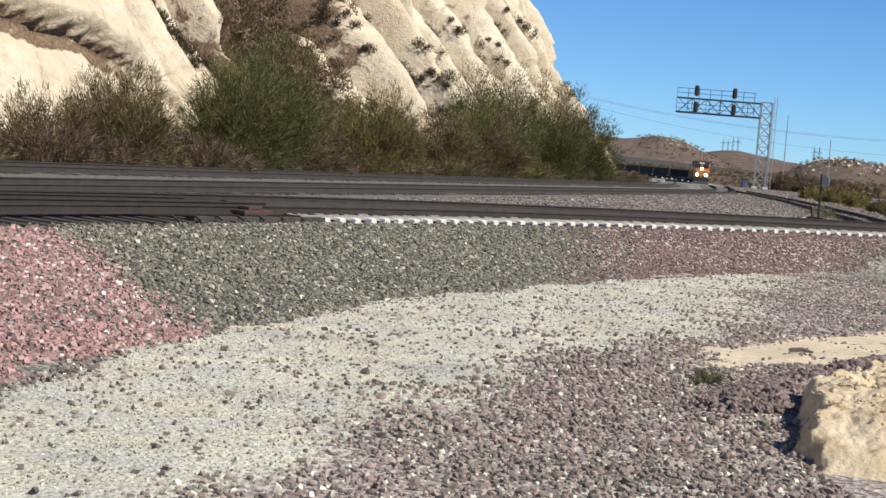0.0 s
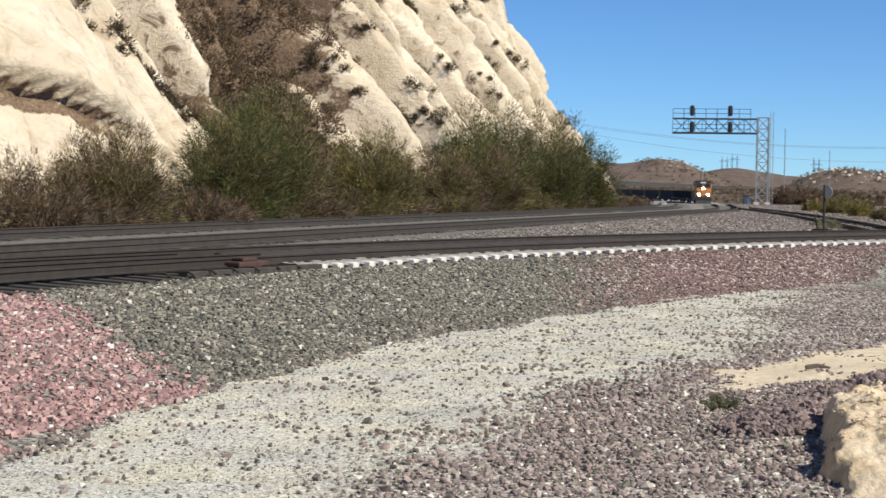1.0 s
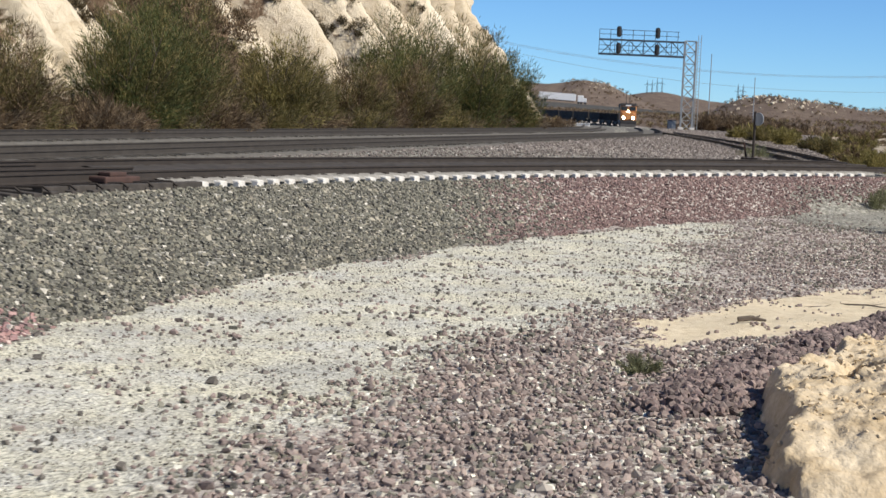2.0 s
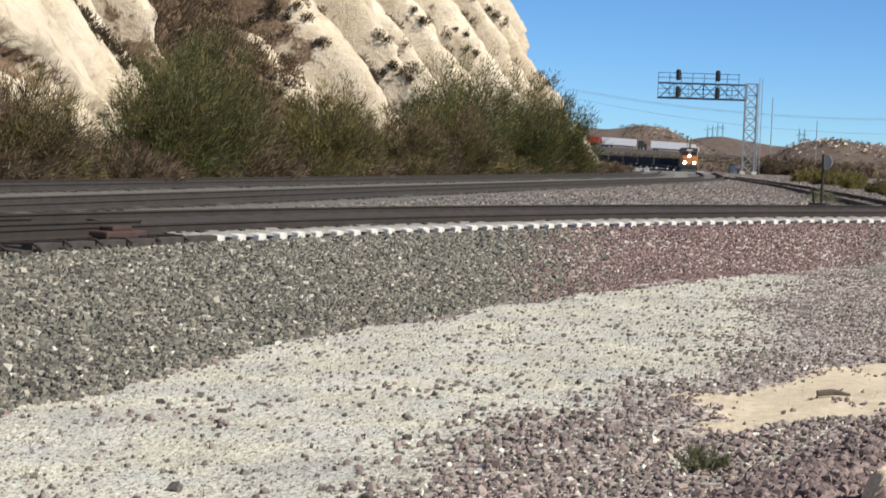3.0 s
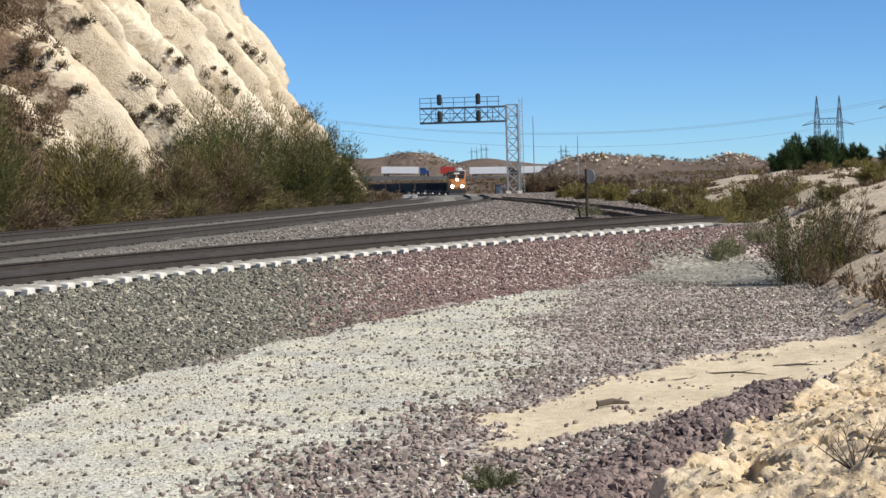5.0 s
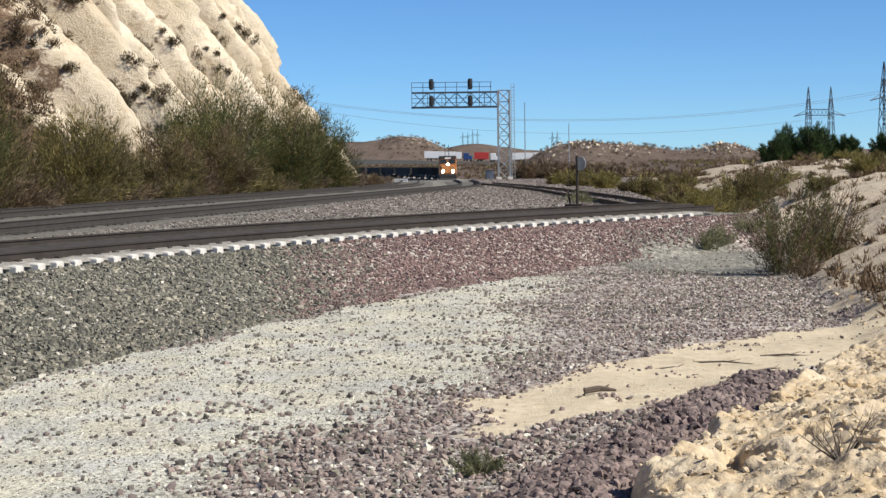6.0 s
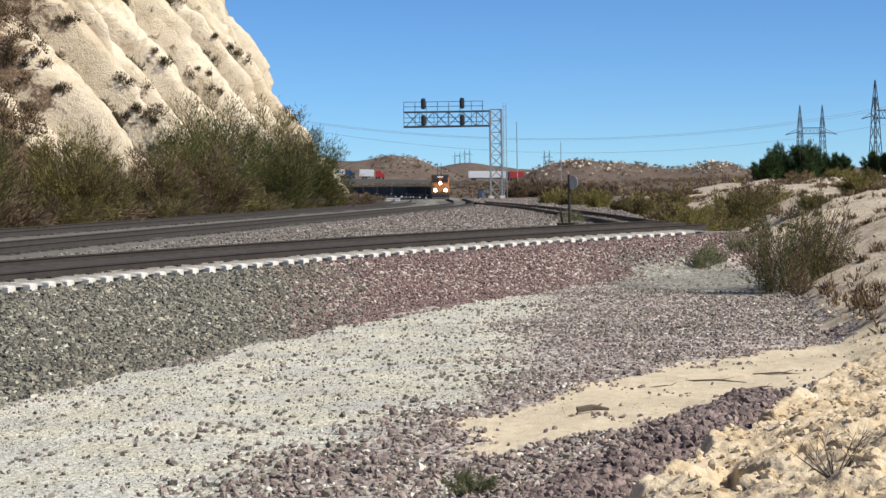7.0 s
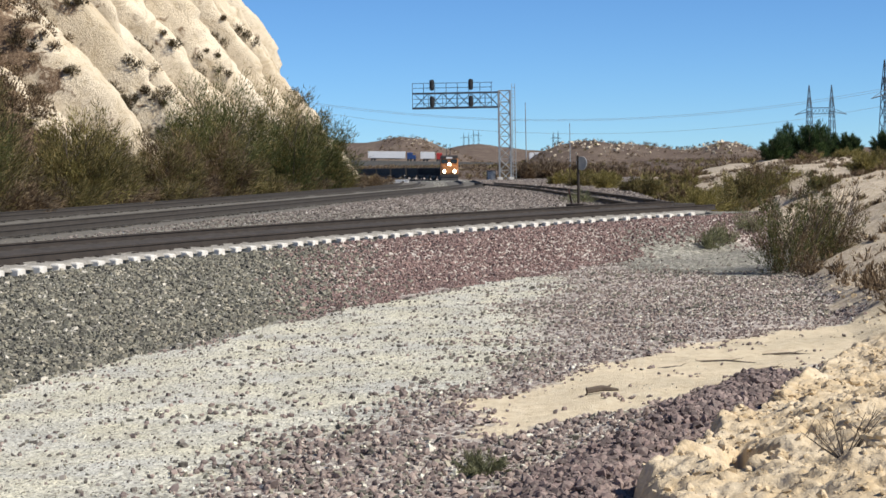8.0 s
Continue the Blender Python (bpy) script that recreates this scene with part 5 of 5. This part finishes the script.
# far dry scrub on the plain and the hills
qx, qy = RNG.uniform(-90, 190, 9500), RNG.uniform(185, 960, 9500)
qk = (abs(qx - main_x(np.minimum(qy, 519))) > 9) & (abs(qy - 803) > 20)
qx, qy = qx[qk], qy[qk]
qr = RNG.uniform(0.5, 1.3, len(qx))
v_, f_ = leaf_cloud(np.column_stack([qx, qy, land(qx, qy) + 0.4 * qr]), qr, 36 * len(qx), 0.24, RNG, 0.7, 0.6)
tagged(new("far_scrub", mesh_np("far_scrub", v_, f_, M_BROWN)), "dry brown scrub covering the plain and far hills", "scrub", kind="stuff")
qx, qy = RNG.uniform(-30, 150, 420), RNG.uniform(170, 640, 420)
qk = abs(qx - main_x(np.minimum(qy, 519))) > 9
qx, qy = qx[qk], qy[qk]
qr = RNG.uniform(0.5, 1.0, len(qx))
v_, f_ = leaf_cloud(np.column_stack([qx, qy, land(qx, qy) + 0.4 * qr]), qr, 50 * len(qx), 0.22, RNG, 0.7, 0.6)
tagged(new("far_yellow_scrub", mesh_np("far_yellow_scrub", v_, f_, M_YELLOW)), "yellow green bushes dotted over the plain", "scrub", kind="stuff")
# pale outcrops on the far hills
ox = np.concatenate([RNG.normal(-8, 6, 60), RNG.normal(52, 9, 110), RNG.normal(97, 5, 50), RNG.uniform(60, 110, 80)])
oy = np.concatenate([RNG.normal(885, 12, 60), RNG.normal(628, 8, 110), RNG.normal(632, 8, 50), RNG.normal(636, 10, 80)])
osz = 0.2 + 0.6 * RNG.random(len(ox)) ** 2
rubble("outcrop_rocks", "pale sandstone outcrops on the far hills", ox, oy, land(ox, oy) + 0.2 * osz, osz, M_CLIFF)

# dry wood and sticks on the sand
for k, (x, y, ln, r, a) in enumerate([(1.75, 20.5, 0.36, 0.035, 8), (3.6, 23.6, 0.8, 0.012, -20), (4.1, 22.9, 0.6, 0.01, 25), (2.9, 23.1, 0.5, 0.012, 5), (4.6, 24.6, 0.7, 0.014, -8), (1.2, 14.4, 0.5, 0.012, 30), (0.9, 13.9, 0.4, 0.01, 10)]):
    th = empty("stick", pose(x, y, float(land(x, y)) + r * 0.8, 0, 0, a), "grey brown dry stick lying on the sand", "stick", "sticks on the sand")
    bm = bar(bmesh.new(), (-ln / 2, 0, 0), (0, 0.03, 0.02), r, 6)
    bar(bm, (0, 0.03, 0.02), (ln / 2, -0.02, 0), r, 6, r * 0.4)
    bar(bm, (0.05, 0.03, 0.02), (0.05 + ln * 0.2, 0.1, 0.05), r * 0.5, 5, r * 0.2)
    part("wood", bm, M_BARK, th)

# dry grass and low scrub on the bank
bx3, by3 = RNG.uniform(6, 26, 4800), RNG.uniform(24, 125, 4800)
bk3 = (bx3 > toe_x(by3) + 0.4) & (fbm(bx3 * 0.3, by3 * 0.3, 91) > 0.02)
bx3, by3 = bx3[bk3], by3[bk3]
br3 = RNG.uniform(0.08, 0.32, len(bx3))
v_, f_ = leaf_cloud(np.column_stack([bx3, by3, land(bx3, by3) + 0.3 * br3]), br3, 50 * len(bx3), 0.06, RNG, 0.7, 0.9)
tagged(new("dry_grass", mesh_np("dry_grass", v_, f_, M_BROWN)), "tufts of dry brown grass on the earth bank", "grass", kind="stuff")


def clod(x, y, r, seed):
    """A lump of dried earth."""
    rng3 = np.random.default_rng(seed)
    bm = bmesh.new()
    bmesh.ops.create_icosphere(bm, subdivisions=3, radius=r)
    for v in bm.verts:
        d = v.co.normalized()
        k = 1 + 0.45 * noise.noise(d * 1.7 + Vector((seed, 0, 0))) + 0.16 * noise.noise(d * 5 + Vector((0, seed, 0)))
        v.co = Vector((v.co.x * 1.25, v.co.y, v.co.z * 0.75)) * k
    ob = part("earth_clod", bm, M_DIRT)
    ob.matrix_world = pose(x, y, float(land(x, y) + mound_z(x, y)) + r * 0.25, 0, 0, float(rng3.uniform(0, 360)))
    tagged(ob, "rough lump of dried tan earth on the mound", "clod", "clods on the mound")


for k, (x, y, r) in enumerate([(2.82, 11.95, 0.1), (3.7, 15.2, 0.07), (2.3, 12.7, 0.06), (3.2, 17.4, 0.09), (4.2, 18.9, 0.1), (3.9, 16.2, 0.06), (3.4, 13.2, 0.05)]):
    clod(x, y, r, 3 + k)

# ---------------- switch stand, markers, masts, power line ----------------
stand = empty("switch_stand", pose(4.2, 56.8, 1.05, 0, 0, -25), "dark track switch stand with a rounded grey target", "switch stand")
part("base", boxed(-0.35, 0.25, -0.2, 0.2, -0.1, 0.28, 0.04), M_RAIL, stand)
part("post", bar(bmesh.new(), (0, 0, 0.2), (0, 0, 1.75), 0.045, 8), M_RAIL, stand)
bm = bar(bmesh.new(), (0.12, -0.03, 1.52), (0.12, 0.03, 1.52), 0.17, 16)
bmesh.ops.scale(bm, vec=(1, 1, 1.25), verts=bm.verts, space=Matrix.Translation((0, 0, -1.52)))
part("target", bm, M_STEEL, stand, "grey oval target disc")
part("lever", bar(bmesh.new(), (-0.22, 0, 0.2), (-0.3, -0.05, 0.75), 0.03, 6), M_RUSTBOX, stand, "rust-red lever")
box1 = empty("relay_box", pose(-3.6, 168, 0.45), "small white trackside box", "box")
part("body", boxed(-0.6, 0.6, -0.3, 0.3, 0, 0.8, 0.05), M_WHITE, box1)
part("lid", boxed(-0.65, 0.65, -0.35, 0.35, 0.802, 0.87, 0.02), M_WHITE, box1)
slab = empty("concrete_block", pose(-6.3, 166, 0.7, 0, 0, 20), "pale concrete block in the weeds", "block")
part("block", boxed(-0.8, 0.8, -0.4, 0.4, -0.1, 0.4, 0.06), M_TIE, slab)
part("lifting_eye", bar(bmesh.new(), (0, 0, 0.38), (0, 0, 0.5), 0.03), M_RAIL, slab)


def tower(x, y, z, h, half, turn):
    """Two lattice masts joined by a bridge that carries the insulator arms."""
    th = empty("transmission_tower", pose(x, y, z, 0, 0, turn), "grey lattice steel power transmission tower with twin masts", "pylon", "power line towers")
    for s in (-1, 1):
        bm = bmesh.new()
        hz = h * 0.68
        c = Vector((s * half, 0, 0))
        legs = [Vector((a, b, 0)) for a in (-1, 1) for b in (-1, 1)]
        r = 0.05 + h * 0.0022
        levels = [(0, 1.5), (0.2, 1.25), (0.4, 0.98), (0.55, 0.8), (0.68, 0.72), (0.85, 0.38), (1.0, 0.05)]
        for (a, wa), (b, wb) in zip(levels, levels[1:]):
            for i, l in enumerate(legs):
                p, q = c + l * wa * h / 26 + Vector((0, 0, a * h)), c + l * wb * h / 26 + Vector((0, 0, b * h))
                bar(bm, p, q, r, 4)
            for i, j in ((0, 1), (2, 3), (0, 2), (1, 3)):
                bar(bm, c + legs[i] * wa * h / 26 + Vector((0, 0, a * h)), c + legs[j] * wb * h / 26 + Vector((0, 0, b * h)), r * 0.6, 4)
                bar(bm, c + legs[j] * wa * h / 26 + Vector((0, 0, a * h)), c + legs[i] * wb * h / 26 + Vector((0, 0, b * h)), r * 0.6, 4)
        part("mast", bm, M_STEELDK, th)
    bm = bmesh.new()
    for z1 in (h * 0.62, h * 0.7):
        for b in (-0.6, 0.6):
            bar(bm, (-half, b, z1), (half, b, z1), r, 4)
    for k in range(6):
        a, b = -half + k * half / 3, -half + (k + 1) * half / 3
        bar(bm, (a, -0.6, h * 0.62), (b, -0.6, h * 0.7), r * 0.6, 4)
        bar(bm, (a, -0.6, h * 0.7), (b, -0.6, h * 0.62), r * 0.6, 4)
    part("bridge", bm, M_STEELDK, th)
    for s in (-1, 1):
        bm = bar(bmesh.new(), (s * half, 0, h * 0.65), (s * (half * 2.3), 0, h * 0.61), r * 1.3, 4)
        bar(bm, (s * half, 0, h * 0.7), (s * (half * 2.3), 0, h * 0.61), r * 0.7, 4)
        part("cross_arm", bm, M_STEELDK, th)
    return th


tower(141, 686, 1.5, 28, 4.4, 10)
tower(107.5, 437, 1.8, 23.5, 4.0, 40)
for x, y, z, h in ((26, 1900, float(land(26, 1900)) - 0.5, 14), (37, 1950, float(land(37, 1950)) - 0.5, 16), (118, 1900, float(land(118, 1900)) - 0.5, 20)):
    tower(x, y, z, h, 2.6, 5)


def wire(points, r):
    cu = bpy.data.curves.new("power_cable", "CURVE")
    cu.dimensions, cu.bevel_depth, cu.bevel_resolution = "3D", r, 1
    sp = cu.splines.new("POLY")
    sp.points.add(len(points) - 1)
    for p, q in zip(sp.points, points):
        p.co = (*q, 1)
    cu.materials.append(M_STEEL)
    ob = new("power_cable", cu)
    tagged(ob, "thin sagging grey power cable against the sky", "cable", "power cables")
    return ob


def hang(a, b, sag, n=28):
    a, b = Vector(a), Vector(b)
    return [tuple(a.lerp(b, i / n) + Vector((0, 0, -4 * sag * (i / n) * (1 - i / n)))) for i in range(n + 1)]


wire(hang((140, 520, 24.5), (-75, 520, 28.5), 11.8), 0.042)
wire(hang((140, 530, 23.6), (-75, 530, 28.0), 11.2), 0.042)
wire(hang((140, 525, 19.5), (-75, 525, 27.5), 12.6), 0.042)
for x, y, h in ((18.4, 400, 15.5), (30.0, 430, 11.5)):
    pole = empty("utility_pole", pose(x, y, 0), "thin grey pole on the plain", "pole", "thin poles")
    part("shaft", bar(bmesh.new(), (0, 0, -0.3), (0, 0, h), 0.13, 8, 0.08), M_STEEL, pole)
    part("cap", bar(bmesh.new(), (0, 0, h), (0, 0, h + 0.15), 0.12, 8), M_STEEL, pole)


# ---------------- what moves ----------------
_ty = np.arange(60, 512, 0.5)
_tp = main_points(0.75, _ty)[0]
_ta = np.concatenate([[0], np.cumsum(np.linalg.norm(np.diff(_tp[:, :2], axis=0), axis=1))])


def on_line(a):
    """The place and heading on the main line at that length along it."""
    p = [float(np.interp(a, _ta, _tp[:, k])) for k in range(3)]
    q = [float(np.interp(a + 14, _ta, _tp[:, k])) for k in range(3)]
    return pose(p[0], p[1], p[2] + 0.17, 0, 0, -math.degrees(math.atan2(q[0] - p[0], q[1] - p[1])))


def motions():
    start = float(np.interp(352, _ty, _ta))
    for k, th in enumerate([engine] + cars):
        back = 0 if k == 0 else 22.0 + (k - 1) * 16.4
        walk(th, [(t, on_line(start - 5.2 * t + back)) for t in (0, 1, 2, 3, 4, 5, 6, 7, 8)])
    for k, (th, off) in enumerate(LORRIES):
        xs = {t: 29.7 + 0.245 * (off + (76 if k == 2 else 92) * (t - 4.5)) for t in (0, 2, 4, 6, 8)}
        walk(th, [(t, pose(x, 800, road_z(x), 0, 1.9 * (x < 30), 0)) for t, x in xs.items()])


motions()
